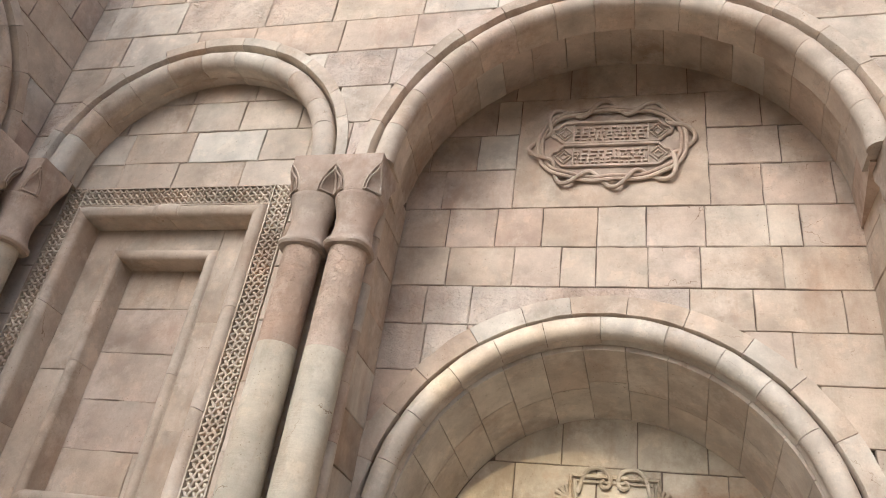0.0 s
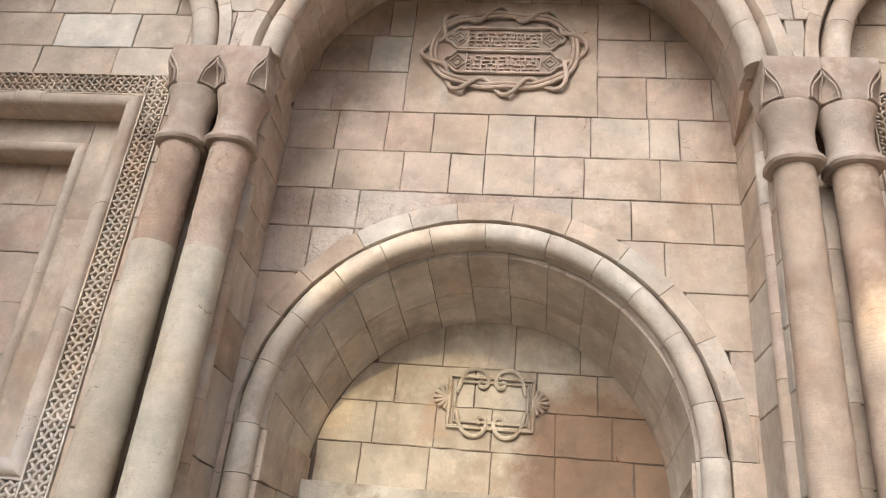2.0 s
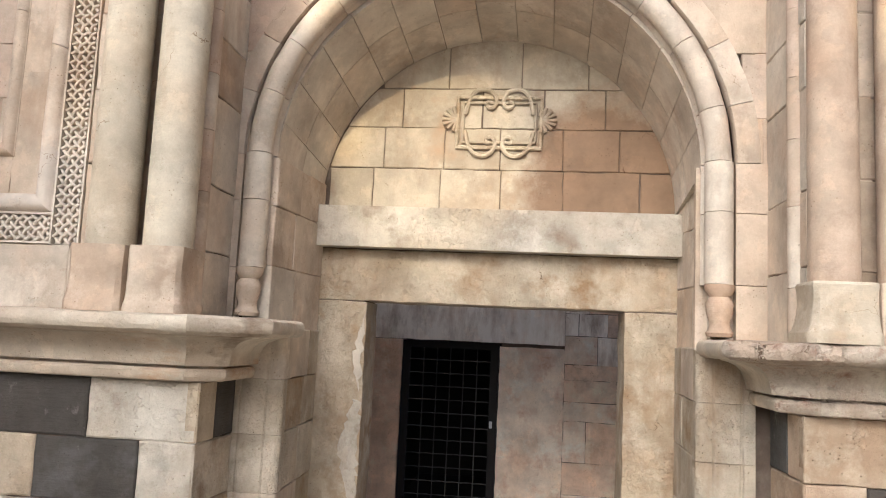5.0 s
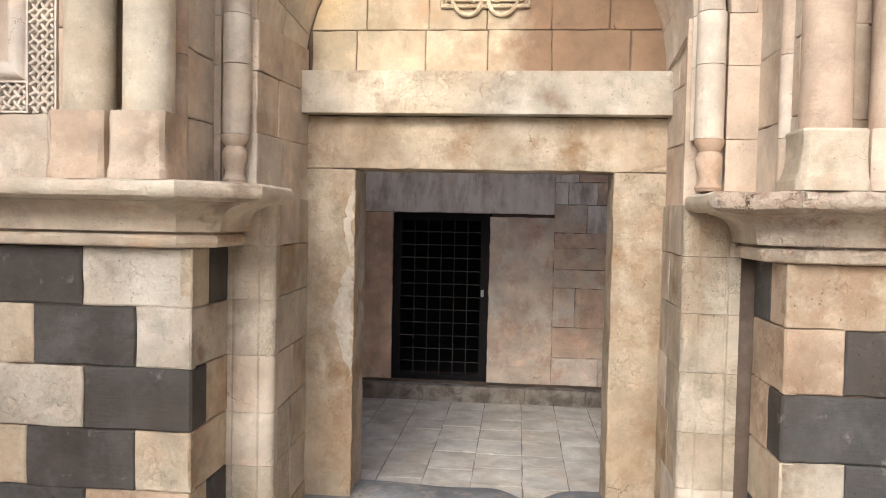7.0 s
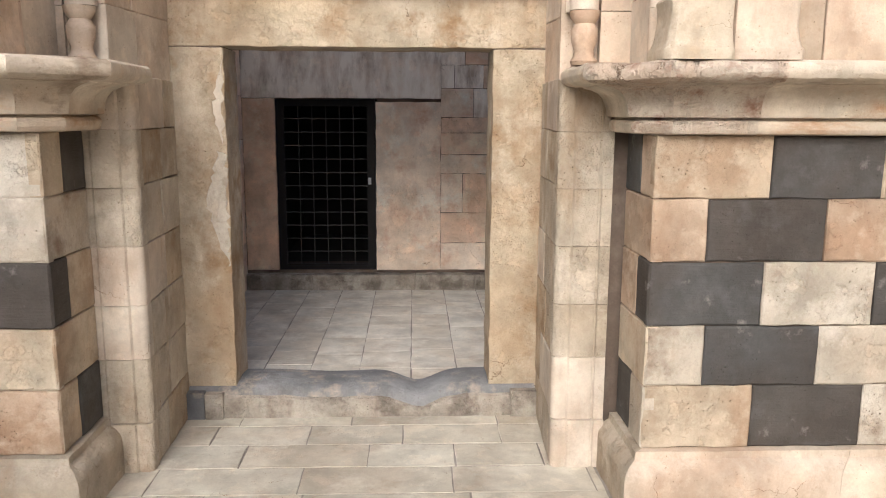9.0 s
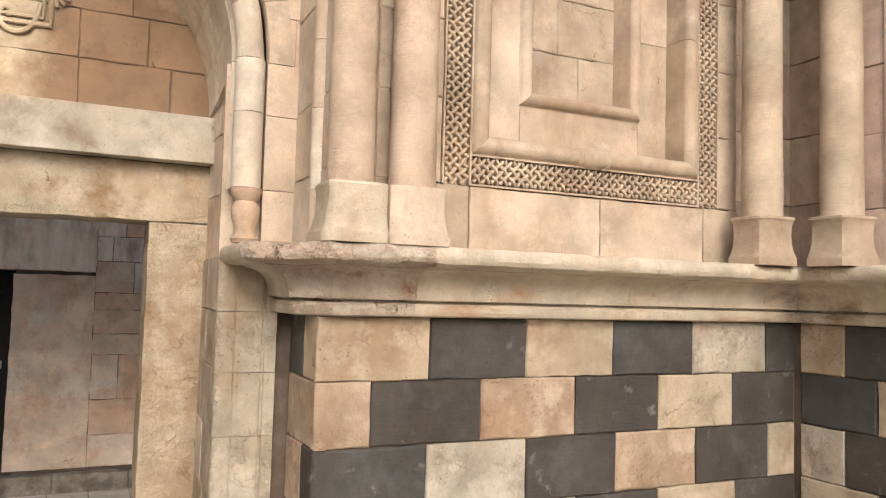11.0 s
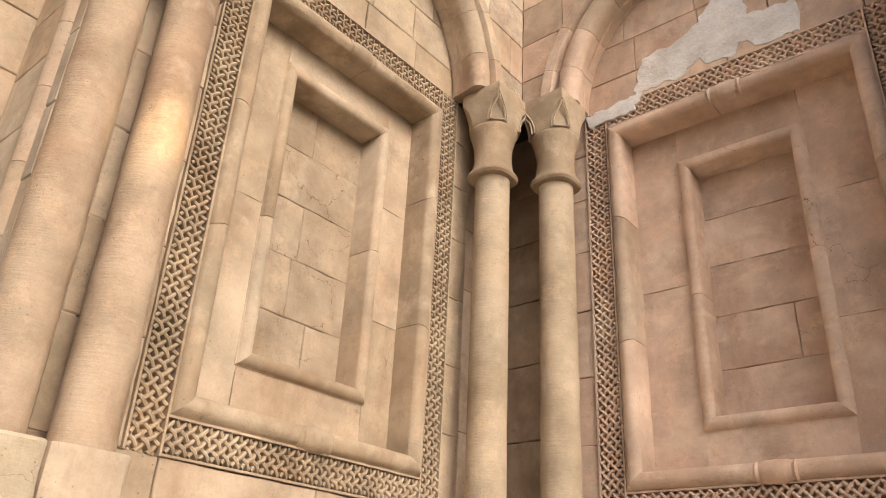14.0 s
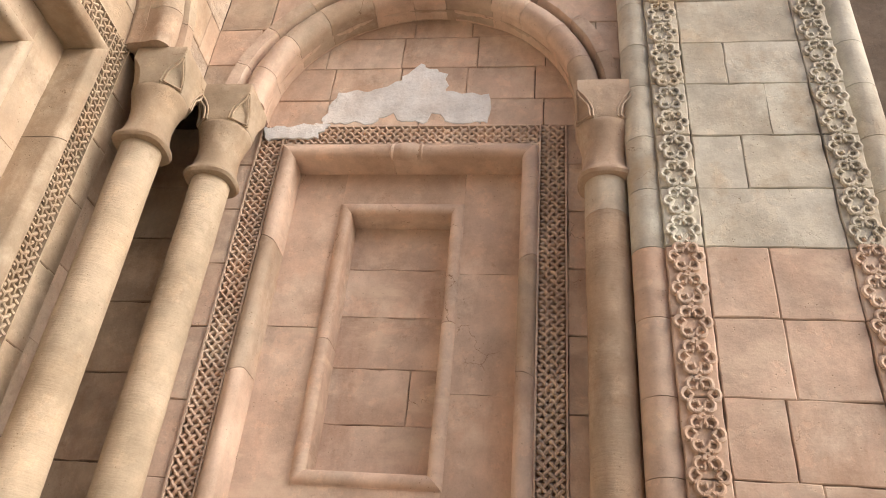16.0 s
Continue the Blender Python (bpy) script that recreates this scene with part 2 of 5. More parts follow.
EDGE_RUST = stone_mat("decayed_cornice_limestone", (0.55, 0.42, 0.30), (0.60, 0.49, 0.36), (0.48, 0.33, 0.22), bump=1.0, relief=0.04, patch=(0.32, 0.19, 0.13), amount=0.26, patch_scale=9.0)
PAVER = stone_mat("worn_paving_stone", (0.56, 0.475, 0.35), (0.61, 0.53, 0.40), (0.52, 0.42, 0.30), rough=0.7, bump=0.3)
PAVER_IN = stone_mat("court_paving_stone", (0.64, 0.54, 0.41), (0.68, 0.59, 0.46), (0.58, 0.47, 0.34), rough=0.65, bump=0.3)
WORN = stone_mat("polished_threshold_stone", (0.20, 0.19, 0.18), (0.24, 0.22, 0.2), (0.16, 0.145, 0.13), rough=0.82, bump=0.6, relief=0.02, patch=(0.45, 0.38, 0.30), amount=0.25, patch_scale=4)
WHITENED = stone_mat("bleached_pier_limestone", (0.66, 0.57, 0.44), (0.70, 0.615, 0.49), (0.60, 0.50, 0.37), bump=0.4, relief=0.014, patch=(0.50, 0.40, 0.28), amount=0.2, patch_scale=2.2)
NICHE_WHITE = stone_mat("whitened_niche_limestone", (0.54, 0.405, 0.28), (0.58, 0.45, 0.32), (0.51, 0.36, 0.24), stain=((-2.12, 3.76, 2.62), 0.48, (0.47, 0.42, 0.36)))
WEATHERED = stone_mat("weathered_jamb_limestone", (0.50, 0.40, 0.28), (0.55, 0.45, 0.325), (0.45, 0.34, 0.225), bump=0.9, relief=0.03, patch=(0.33, 0.245, 0.16), amount=0.26, patch_scale=2.4, streak=0.45)
TAN = stone_mat("tan_limestone", (0.455, 0.335, 0.225), (0.50, 0.38, 0.26), (0.42, 0.295, 0.19))
TAN_SHAFT = stone_mat("tan_column_limestone", (0.53, 0.40, 0.27), (0.57, 0.44, 0.305), (0.49, 0.36, 0.235), grain=1.4, tooled=0.9)
GROUT = stone_mat("sandy_paving_grout", (0.30, 0.245, 0.19), (0.34, 0.285, 0.225), (0.25, 0.20, 0.155))
RISER = stone_mat("dirty_riser_stone", (0.40, 0.33, 0.25), (0.45, 0.38, 0.29), (0.33, 0.26, 0.19), bump=1.0, relief=0.03, patch=(0.17, 0.145, 0.12), amount=0.55, patch_scale=5.0)
MORTAR = stone_mat("old_dark_mortar", (0.16, 0.11, 0.078), (0.19, 0.135, 0.095), (0.13, 0.09, 0.062))
IRON = plain_mat("black_iron", (0.012, 0.010, 0.010), 0.5, 0.6)
BAR = plain_mat("grey_iron_bar", (0.09, 0.085, 0.08), 0.55, 0.5)
STEEL = plain_mat("bright_lock", (0.45, 0.45, 0.47), 0.35, 1.0)
# near-black colour that stands in for shade behind the gate
DARK = plain_mat("painted_dark_interior", (0.01, 0.009, 0.008), 0.9)


# ---- building helpers ----
rng = random.Random(7)


def make(name, verts, faces, mat, parent=None, label="", sharp=38):
    me = bpy.data.meshes.new(name)
    me.from_pydata([tuple(v) for v in verts], [], faces)
    bm = bmesh.new()
    bm.from_mesh(me)
    bmesh.ops.recalc_face_normals(bm, faces=bm.faces)
    bm.to_mesh(me)
    bm.free()
    me.shade_smooth()
    me.set_sharp_from_angle(angle=radians(sharp))
    me.materials.append(mat)
    ob = new(name, me)
    if parent:
        ob.parent = parent
    if label:
        ob["label"] = label
    return ob


class Face:
    """A wall's own axes: u along it to the viewer's right, v up, w out of it."""

    def __init__(self, origin, along, out):
        self.o, self.a, self.n = Vector(origin), Vector(along), Vector(out)

    def __call__(self, u, v, w):
        return self.o + self.a * u + Vector((0, 0, v)) + self.n * w


NORTH = Face((0, 3.80, 0), (1, 0, 0), (0, -1, 0))
EAST = Face((4.45, 2.22, 0), (0, -1, 0), (-1, 0, 0))
WEST = Face((-4.29, 2.22, 0), (0, 1, 0), (1, 0, 0))


def clean(poly, eps=0.004):
    out = []
    for p in poly:
        if not out or (p[0] - out[-1][0]) ** 2 + (p[1] - out[-1][1]) ** 2 > eps * eps:
            out.append(p)
    while len(out) > 2 and (out[0][0] - out[-1][0]) ** 2 + (out[0][1] - out[-1][1]) ** 2 < eps * eps:
        out.pop()
    return out


def area(poly):
    return 0.5 * sum(p[0] * q[1] - q[0] * p[1] for p, q in zip(poly, poly[1:] + poly[:1]))


def inset(poly, d):
    out, n = [], len(poly)
    for i in range(n):
        (ax, ay), (bx, by), (cx, cy) = poly[i - 1], poly[i], poly[(i + 1) % n]
        l1, l2 = math.hypot(bx - ax, by - ay) or 1, math.hypot(cx - bx, cy - by) or 1
        n1, n2 = (-(by - ay) / l1, (bx - ax) / l1), (-(cy - by) / l2, (cx - bx) / l2)
        k = max(0.35, 1 + n1[0] * n2[0] + n1[1] * n2[1])
        out.append((bx + d * (n1[0] + n2[0]) / k, by + d * (n1[1] + n2[1]) / k))
    return out


def stone(f, poly, w, depth, mat, parent, name="stone", joint=0.0025, worn=0.0045, rough=0.0025, label="", chip=0.0042):
    poly = clean(poly)
    if len(poly) < 3 or area(poly) < 0.0012:
        return None
    w += rng.uniform(-rough, rough)
    if len(poly) == 4:
        poly = [(p[0] + rng.uniform(-0.002, 0.002), p[1] + rng.uniform(-0.002, 0.002)) for p in poly]
        edge = []
        for p, q in zip(poly, poly[1:] + poly[:1]):
            m = max(1, int(math.hypot(q[0] - p[0], q[1] - p[1]) / 0.08))
            for k in range(m):
                j = chip if k else 0
                edge.append((p[0] + (q[0] - p[0]) * k / m + rng.uniform(-j, j), p[1] + (q[1] - p[1]) * k / m + rng.uniform(-j, j)))
        poly = edge
    outer, front = inset(poly, joint), inset(poly, joint + worn * rng.uniform(0.6, 1.4))
    n = len(poly)
    verts = [f(*p, w - depth) for p in outer] + [f(*p, w - worn) for p in outer] + [f(*p, w) for p in front]
    faces = [(r * n + i, r * n + (i + 1) % n, (r + 1) * n + (i + 1) % n, (r + 1) * n + i) for r in (0, 1) for i in range(n)]
    faces.append(tuple(range(2 * n, 3 * n)))
    return make(name, verts, faces, mat, parent, label, sharp=25)


def rect(u0, u1, v0, v1):
    return [(u0, v0), (u1, v0), (u1, v1), (u0, v1)]


def clipped(u0, u1, v0, v1, lo=None, hi=None):
    """The parts of a block that lie above lo(u) and below hi(u)."""
    if lo is None and hi is None:
        return [rect(u0, u1, v0, v1)]
    n = max(2, int((u1 - u0) / 0.035))
    runs, run = [], []
    for i in range(n + 1):
        u = u0 + (u1 - u0) * i / n
        b = max(v0, lo(u)) if lo else v0
        t = min(v1, hi(u)) if hi else v1
        if t - b > 0.012:
            run.append((u, b, t))
        elif run:
            runs.append(run)
            run = []
    if run:
        runs.append(run)
    polys = []
    for run in runs:
        if len(run) < 2:
            continue
        lows, tops = [(u, b) for u, b, t in run], [(u, t) for u, b, t in run]
        if all(abs(p[1] - v0) < 1e-6 for p in lows):
            lows = [lows[0], lows[-1]]
        if all(abs(p[1] - v1) < 1e-6 for p in tops):
            tops = [tops[0], tops[-1]]
        polys.append(lows + tops[::-1])
    return polys


def courses(f, u0, u1, vs, w, depth, mats, parent, size=(0.35, 0.6), lo=None, hi=None, pick=None, rough=0.003, joint=0.0026):
    for k, (v0, v1) in enumerate(zip(vs, vs[1:])):
        u = u0 - rng.uniform(0, 0.6) * size[0]
        while u < u1:
            e = u + rng.uniform(*size)
            if u1 - e < 0.12:
                e = u1
            a, b = max(u, u0), min(e, u1)
            if b - a > 0.03:
                for poly in clipped(a, b, v0, v1, lo, hi):
                    mat = pick((a + b) / 2, (v0 + v1) / 2) if pick else rng.choice(mats)
                    stone(f, poly, w, depth, mat, parent, rough=rough, joint=joint)
            u = e


def steps(a, b, n):
    return [a + (b - a) * i / n for i in range(n + 1)]


def arc(u0, v0, r):
    """Height of a half-round arch over u (far below where u is outside it)."""
    return lambda u: v0 + math.sqrt(max(0, r * r - (u - u0) ** 2)) if abs(u - u0) < r else -99


def slab(f, u0, u1, v0, v1, w0, w1):
    c = [f(u, v, w) for w in (w0, w1) for v in (v0, v1) for u in (u0, u1)]
    return c, [(0, 1, 3, 2), (4, 6, 7, 5), (0, 4, 5, 1), (2, 3, 7, 6), (0, 2, 6, 4), (1, 5, 7, 3)]


def merge(items):
    verts, faces = [], []
    for v, q in items:
        k = len(verts)
        verts += list(v)
        faces += [tuple(i + k for i in p) for p in q]
    return verts, faces


def ring_piece(f, u0, v0, a0, a1, section, seg=4, squash=1.0):
    """A section of (radius, w) swept round an arch from angle a0 to a1 (radians from the right-hand springing)."""
    n, verts, faces = len(section), [], []
    for i in range(seg + 1):
        a = a0 + (a1 - a0) * i / seg
        for r, w in section:
            k = 0.0045 * noise.noise(Vector((u0 + r * math.cos(a) * 9, r * math.sin(a) * 9, w * 25)))
            verts.append(f(u0 + (r + k) * math.cos(a), v0 + (r + k) * math.sin(a) * squash, w + k))
    for i in range(seg):
        for k in range(n):
            faces.append((i * n + k, i * n + (k + 1) % n, (i + 1) * n + (k + 1) % n, (i + 1) * n + k))
    faces += [tuple(range(n)), tuple(range(seg * n, seg * n + n))]
    return verts, faces


def arch(f, u0, v0, section, count, mat_pick, parent, name="voussoir", a0=0.0, a1=math.pi):
    cuts = [a0]
    for i in range(1, count):
        cuts.append(a0 + (a1 - a0) * (i + rng.uniform(-0.14, 0.14)) / count)
    cuts.append(a1)
    r = section[0][0]
    for a, b in zip(cuts, cuts[1:]):
        g = 0.0018 / r
        make(name, *ring_piece(f, u0, v0, a + g, b - g, section, max(4, int((b - a) * r * 22))), mat_pick(), parent, sharp=40)


def roll_section(rc, r, wc, face_w, fillet, back_w):
    """Round roll, a deep groove outside it and a chamfered flat ring beyond."""
    pts = [(rc + r * math.cos(radians(t)), wc + r * math.sin(radians(t))) for t in range(215, -61, -18)]
    o = rc + r
    pts += [(o - 0.004, wc - 0.125), (o + 0.016, wc - 0.125), (o + 0.022, face_w - 0.012), (o + 0.034, face_w + 0.010), (o + fillet, face_w + 0.014), (o + fillet, back_w), (rc - r * 0.75, back_w)]
    return pts


def prism(f, plan, v0, v1):
    """A closed plan of (u, w) pushed up from v0 to v1."""
    n = len(plan)
    verts = [f(u, v0, w) for u, w in plan] + [f(u, v1, w) for u, w in plan]
    faces = [(i, (i + 1) % n, n + (i + 1) % n, n + i) for i in range(n)] + [tuple(range(n)), tuple(range(n, 2 * n))]
    return verts, faces


def loft(rings, cap=True):
    n = len(rings[0])
    verts = [p for r in rings for p in r]
    faces = [(k * n + i, k * n + (i + 1) % n, (k + 1) * n + (i + 1) % n, (k + 1) * n + i) for k in range(len(rings) - 1) for i in range(n)]
    if cap:
        faces += [tuple(range(n)), tuple(range(len(verts) - n, len(verts)))]
    return verts, faces


def tube(points, r, seg=7, closed=False):
    """A round strand along 3D points."""
    pts = [Vector(p) for p in points]
    rings, n = [], len(pts)
    for i, p in enumerate(pts):
        a = pts[i - 1] if i or closed else p
        b = pts[(i + 1) % n] if i < n - 1 or closed else p
        d = (b - a).normalized() if (b - a).length > 1e-9 else Vector((0, 0, 1))
        s = d.cross(Vector((0.13, 0.98, 0.11)))
        s = s.normalized() if s.length > 1e-4 else d.orthogonal().normalized()
        t = d.cross(s)
        rings.append([p + r * (math.cos(q) * s + math.sin(q) * t) for q in steps(0, 2 * math.pi, seg)[:-1]])
    v, q = loft(rings, cap=not closed)
    if closed:
        m = len(v) - seg
        q += [(m + i, m + (i + 1) % seg, (i + 1) % seg, i) for i in range(seg)]
    return v, q


def empty(name, at=(0, 0, 0), **tags):
    ob = new(name)
    ob.matrix_world = Matrix.Translation(at)
    bpy.context.view_layer.update()
    return tagged(ob, **tags)


def wall(name, pieces, label="", mat=MORTAR, sharp=30):
    ob = make(name, *merge(pieces), mat, sharp=sharp)
    return tagged(ob, label=label, category="wall", kind="structure")


# ---- measures ----
FLOOR = -0.08
SPRING = 5.05
SIDE_R, SIDE_U = 1.0, 2.805
Z_BASE, Z_TOP = 2.11, 7.4
SP = 0.24          # spandrel face over the recesses
CEN_Y = 4.33       # back of the middle recess
PORT_Y = 4.31      # face of the portal arch
DOOR_Y = 5.12

BACK = Face((0, CEN_Y, 0), (1, 0, 0), (0, -1, 0))
PORTAL = Face((0, PORT_Y, 0), (1, 0, 0), (0, -1, 0))
LOWER = Face((0, 3.83, 0), (1, 0, 0), (0, -1, 0))
LOWER_E = Face((4.48, 2.22, 0), (0, -1, 0), (-1, 0, 0))
LOWER_W = Face((-4.32, 2.22, 0), (0, 1, 0), (1, 0, 0))
DOORF = Face((0, DOOR_Y, 0), (1, 0, 0), (0, -1, 0))
TYMP = Face((0, 5.15, 0), (1, 0, 0), (0, -1, 0))
COURTF = Face((0, 8.5, 0), (1, 0, 0), (0, -1, 0))

# ---- floor ----
ground = make("floor", *merge([([(-9, -10, FLOOR - 0.005), (9, -10, FLOOR - 0.005), (9, 5.2, FLOOR - 0.005), (-9, 5.2, FLOOR - 0.005)], [(0, 1, 2, 3)]),
                               ([(-4, 5.15, -0.005), (5, 5.15, -0.005), (5, 9, -0.005), (-4, 9, -0.005)], [(0, 1, 2, 3)])]), GROUT)
tagged(ground, label="pale worn stone paving with sandy joints", category="floor", kind="structure")


class Flat:
    def __init__(self, z):
        self.z = z

    def __call__(self, u, v, w):
        return Vector((u, v, self.z + w))


def pave(z, u0, u1, v0, v1, row, size, mat, across=True, worn=0.0006):
    g = Flat(z)
    v = v0
    while v < v1:
        e = min(v1, v + rng.uniform(*row))
        if v1 - e < 0.1:
            e = v1
        u = u0 - rng.uniform(0, size[0])
        while u < u1:
            q = u + rng.uniform(*size)
            a, b = max(u, u0), min(q, u1)
            if b - a > 0.03:
                stone(g, rect(a, b, v, e) if across else [(v, a), (e, a), (e, b), (v, b)], 0, 0.024, mat, ground, "paving_slab", joint=0.0045, worn=worn, rough=0.0015)
            u = q
        v = e


pave(FLOOR, -1.35, 1.35, 3.2, 5.08, (0.26, 0.34), (0.5, 0.95), PAVER)
pave(FLOOR, -4.4, 4.4, -0.4, 3.2, (0.3, 0.42), (0.5, 0.9), PAVER)
pave(0.0, 5.45, 8.45, -1.5, 2.2, (0.32, 0.39), (0.3, 0.55), PAVER_IN, across=False)

# ---- walls: cores ----
north = wall("wall_north", [
    slab(NORTH, -4.6, -1.46, 2.0, Z_TOP, -0.9, -0.33), slab(NORTH, 1.46, 4.6, 2.0, Z_TOP, -0.9, -0.33),
    slab(BACK, -1.56, 1.56, 4.56, Z_TOP, -0.6, -0.012),
    slab(LOWER, -4.6, -1.40, -0.3, 2.1, -0.9, -0.02), slab(LOWER, 1.50, 4.6, -0.3, 2.1, -0.9, -0.02),
    slab(NORTH, 4.0, 5.2, -0.3, Z_TOP, -1.2, -0.30), slab(NORTH, -5.2, -4.0, -0.3, Z_TOP, -1.2, -0.30),
    slab(NORTH, -4.6, 4.6, 6.75, Z_TOP, -0.9, SP - 0.02),
], "tall limestone courtyard wall with blind arches and a portal")
east = wall("wall_east", [
    slab(EAST, -1.7, 1.2, 2.0, Z_TOP, -0.9, -0.33), slab(EAST, -1.95, -1.1, -0.3, Z_TOP, -0.9, -0.30), slab(LOWER_E, -1.7, 2.6, -0.3, 2.1, -0.9, -0.02),
    slab(EAST, 1.19, 12.0, -0.3, Z_TOP, -0.9, 0.22), slab(EAST, -1.7, 1.2, 6.4, Z_TOP, -0.9, SP - 0.03)],
    "pinkish limestone courtyard wall with a blind arch and carved pier")
west = wall("wall_west", [
    slab(WEST, -1.2, 1.7, 2.0, Z_TOP, -0.9, -0.33), slab(WEST, 1.1, 1.95, -0.3, Z_TOP, -0.9, -0.30), slab(LOWER_W, -2.6, 1.7, -0.3, 2.1, -0.9, -0.02),
    slab(WEST, -12.0, -2.4, -0.3, 4.2, -0.9, 0.22), slab(WEST, -2.4, -1.19, -0.3, Z_TOP, -0.9, 0.22), slab(WEST, -1.2, 1.7, 6.4, Z_TOP, -0.9, SP - 0.03)],
    "limestone courtyard wall with a blind arch")
SOUTHF = Face((0, -9.0, 0), (-1, 0, 0), (0, 1, 0))
wall("wall_south", [slab(SOUTHF, -6, 6, -0.3, 3.2, -0.5, 0)], "plain limestone wall closing the courtyard", BEIGE)

# ---- spandrels over the arches ----
la, ca, ra = arc(-SIDE_U, SPRING, SIDE_R + 0.176), arc(0, 4.97, 1.562), arc(SIDE_U, SPRING, SIDE_R + 0.176)
ea = arc(0, SPRING, SIDE_R + 0.176)
NZ = [SPRING, 5.36, 5.68, 6.02, 6.34, 6.70, 7.05, 7.4]


def north_pick(u, v):
    if v > 6.3 and u < 0:
        return rng.choice((BEIGE, PALE, ROUGHPINK))
    return rng.choice((BEIGE, BEIGE, PINK, PALE, ROUGHPINK))


courses(NORTH, -4.21, 4.232, NZ, SP, SP + 0.02, None, north, (0.4, 0.75), lo=lambda u: max(la(u), ca(u), ra(u)), pick=north_pick)
courses(EAST, -1.34, 1.19, NZ, 0.23, 0.25, (ROSE, ROSE, PINK), east, (0.4, 0.7), lo=ea)
courses(WEST, -1.19, 1.34, NZ, 0.23, 0.25, (PINK, BEIGE, PALE), west, (0.4, 0.7), lo=ea)

# ---- arches ----


def blind_arch(f, u0, label, mats):
    a = empty("blind_arch", f(u0, SPRING, 0.1), label=label, category="arch")
    a.matrix_world = Matrix.Identity(4)
    sec = roll_section(SIDE_R, 0.076, 0.185, SP, 0.105, 0.02)
    arch(f, u0, SPRING, sec, 11, lambda: rng.choice(mats), a)
    inner = [(SIDE_R - 0.062, 0.10), (SIDE_R + 0.02, 0.10), (SIDE_R + 0.02, -0.01), (SIDE_R - 0.045, -0.01)]
    arch(f, u0, SPRING, inner, 9, lambda: rng.choice(mats), a, "soffit_stone")
    return a


blind_arch(NORTH, -SIDE_U, "round blind arch with thick beige roll moulding", (BEIGE, PALE, BEIGE))
blind_arch(NORTH, SIDE_U, "round blind arch with weathered pinkish roll moulding", (BEIGE, PINK))
blind_arch(EAST, 0, "round blind arch with worn pink roll moulding", (ROSE, PINK))
blind_arch(WEST, 0, "round blind arch in the side wall", (BEIGE, PALE))

great = empty("great_arch", label="wide round arch with roll moulding above the portal", category="arch")
arch(NORTH, 0, 4.97, roll_section(1.388, 0.068, 0.19, SP, 0.11, 0.0), 15, lambda: rng.choice((BEIGE, BEIGE, PINK)), great, a0=0.055, a1=math.pi - 0.055)
sec = [(1.372, 0.10), (1.54, 0.10), (1.62, -0.53), (1.455, -0.53)]
arch(NORTH, -0.02, 5.07, sec, 19, lambda: rng.choice((BEIGE, PINK, PALE)), great, "soffit_stone", a0=-0.03, a1=math.pi + 0.03)

# ---- middle recess: tympanum and its sides ----
PX, PZ = -0.06, 3.05
top_arc, bot_arc = arc(-0.02, 5.07, 1.50), arc(PX, PZ, 1.475)


def tymp_pick(u, v):
    if u < -0.2 and 3.9 < v < 4.7:
        return ROUGHPINK
    return rng.choice((BEIGE, BEIGE, PINK))


TROWS = [(2.9, 3.3, (-1.2, 1.2)), (3.3, 3.66, (-1.1, 1.1)), (3.66, 4.0, (-1.11, -0.6, 0.6, 0.99)), (4.0, 4.32, (-1.17, -0.90, 0.44, 0.99)),
         (4.32, 4.60, (-1.2, -0.9, 0.44, 0.80, 1.28)), (4.60, 4.90, (-1.09, -0.65, -0.34, -0.12, 0.2, 0.51, 0.98)), (4.90, 5.215, (-1.13, -0.79, -0.48, -0.12, 0.19, 0.55, 0.92, 1.11))]
for v0, v1, cuts in TROWS:
    us = (-1.47,) + cuts + (1.47,)
    for a, b in zip(us, us[1:]):
        for poly in clipped(a, b, v0, v1, bot_arc, top_arc):
            stone(BACK, poly, 0, 0.03, tymp_pick((a + b) / 2, (v0 + v1) / 2), north)
for a, b in ((-1.54, -0.70), (0.59, 1.54)):
    courses(BACK, a, b, [5.215, 5.55, 5.87, 6.20], 0, 0.03, (BEIGE, PALE, PINK), north, (0.34, 0.5), hi=top_arc)
courses(BACK, -1.54, 1.54, [6.20, 6.60], 0, 0.03, (BEIGE, PINK), north, (0.3, 0.5), hi=top_arc)
stone(BACK, rect(-0.70, 0.59, 5.215, 6.20), 0.002, 0.03, BEIGE, north, "stone")
for s in (-1, 1):
    side = Face((s * 1.45, 3.80, 0), (0, s, 0), (-s, 0, 0)) if s > 0 else Face((-1.45, 3.80, 0), (0, 1, 0), (1, 0, 0))
    if s > 0:
        side = Face((1.45, CEN_Y, 0), (0, -1, 0), (-1, 0, 0))
    a, b = (0.0, CEN_Y - 3.80)
    courses(side, a - 0.06 if s < 0 else a, b if s < 0 else b + 0.06, [2.11, 2.45, 2.8, 3.28, 3.6, 3.95, 4.25, 4.6, 4.9, 5.2], 0, 0.07, (BEIGE, PALE), north, (0.8, 0.9))

edge = empty("edge_roll", label="upright roll moulding on the edge of the middle recess", category="moulding")
ZE = [Z_BASE, 2.36, 2.74, 3.06, 3.36, 3.70, 4.02, 4.33, 4.66, 4.86]
for s in (-1, 1):
    for z0, z1 in zip(ZE, ZE[1:]):
        plan = [(s * 1.463 + 0.052 * math.cos(radians(t)), -0.075 + 0.052 * math.sin(radians(t))) for t in range(0, 360, 20)]
        make("roll_length", *prism(NORTH, plan, z0 + 0.0015, z1 - 0.0015), rng.choice((BEIGE, PALE, PINK)), edge, sharp=35)

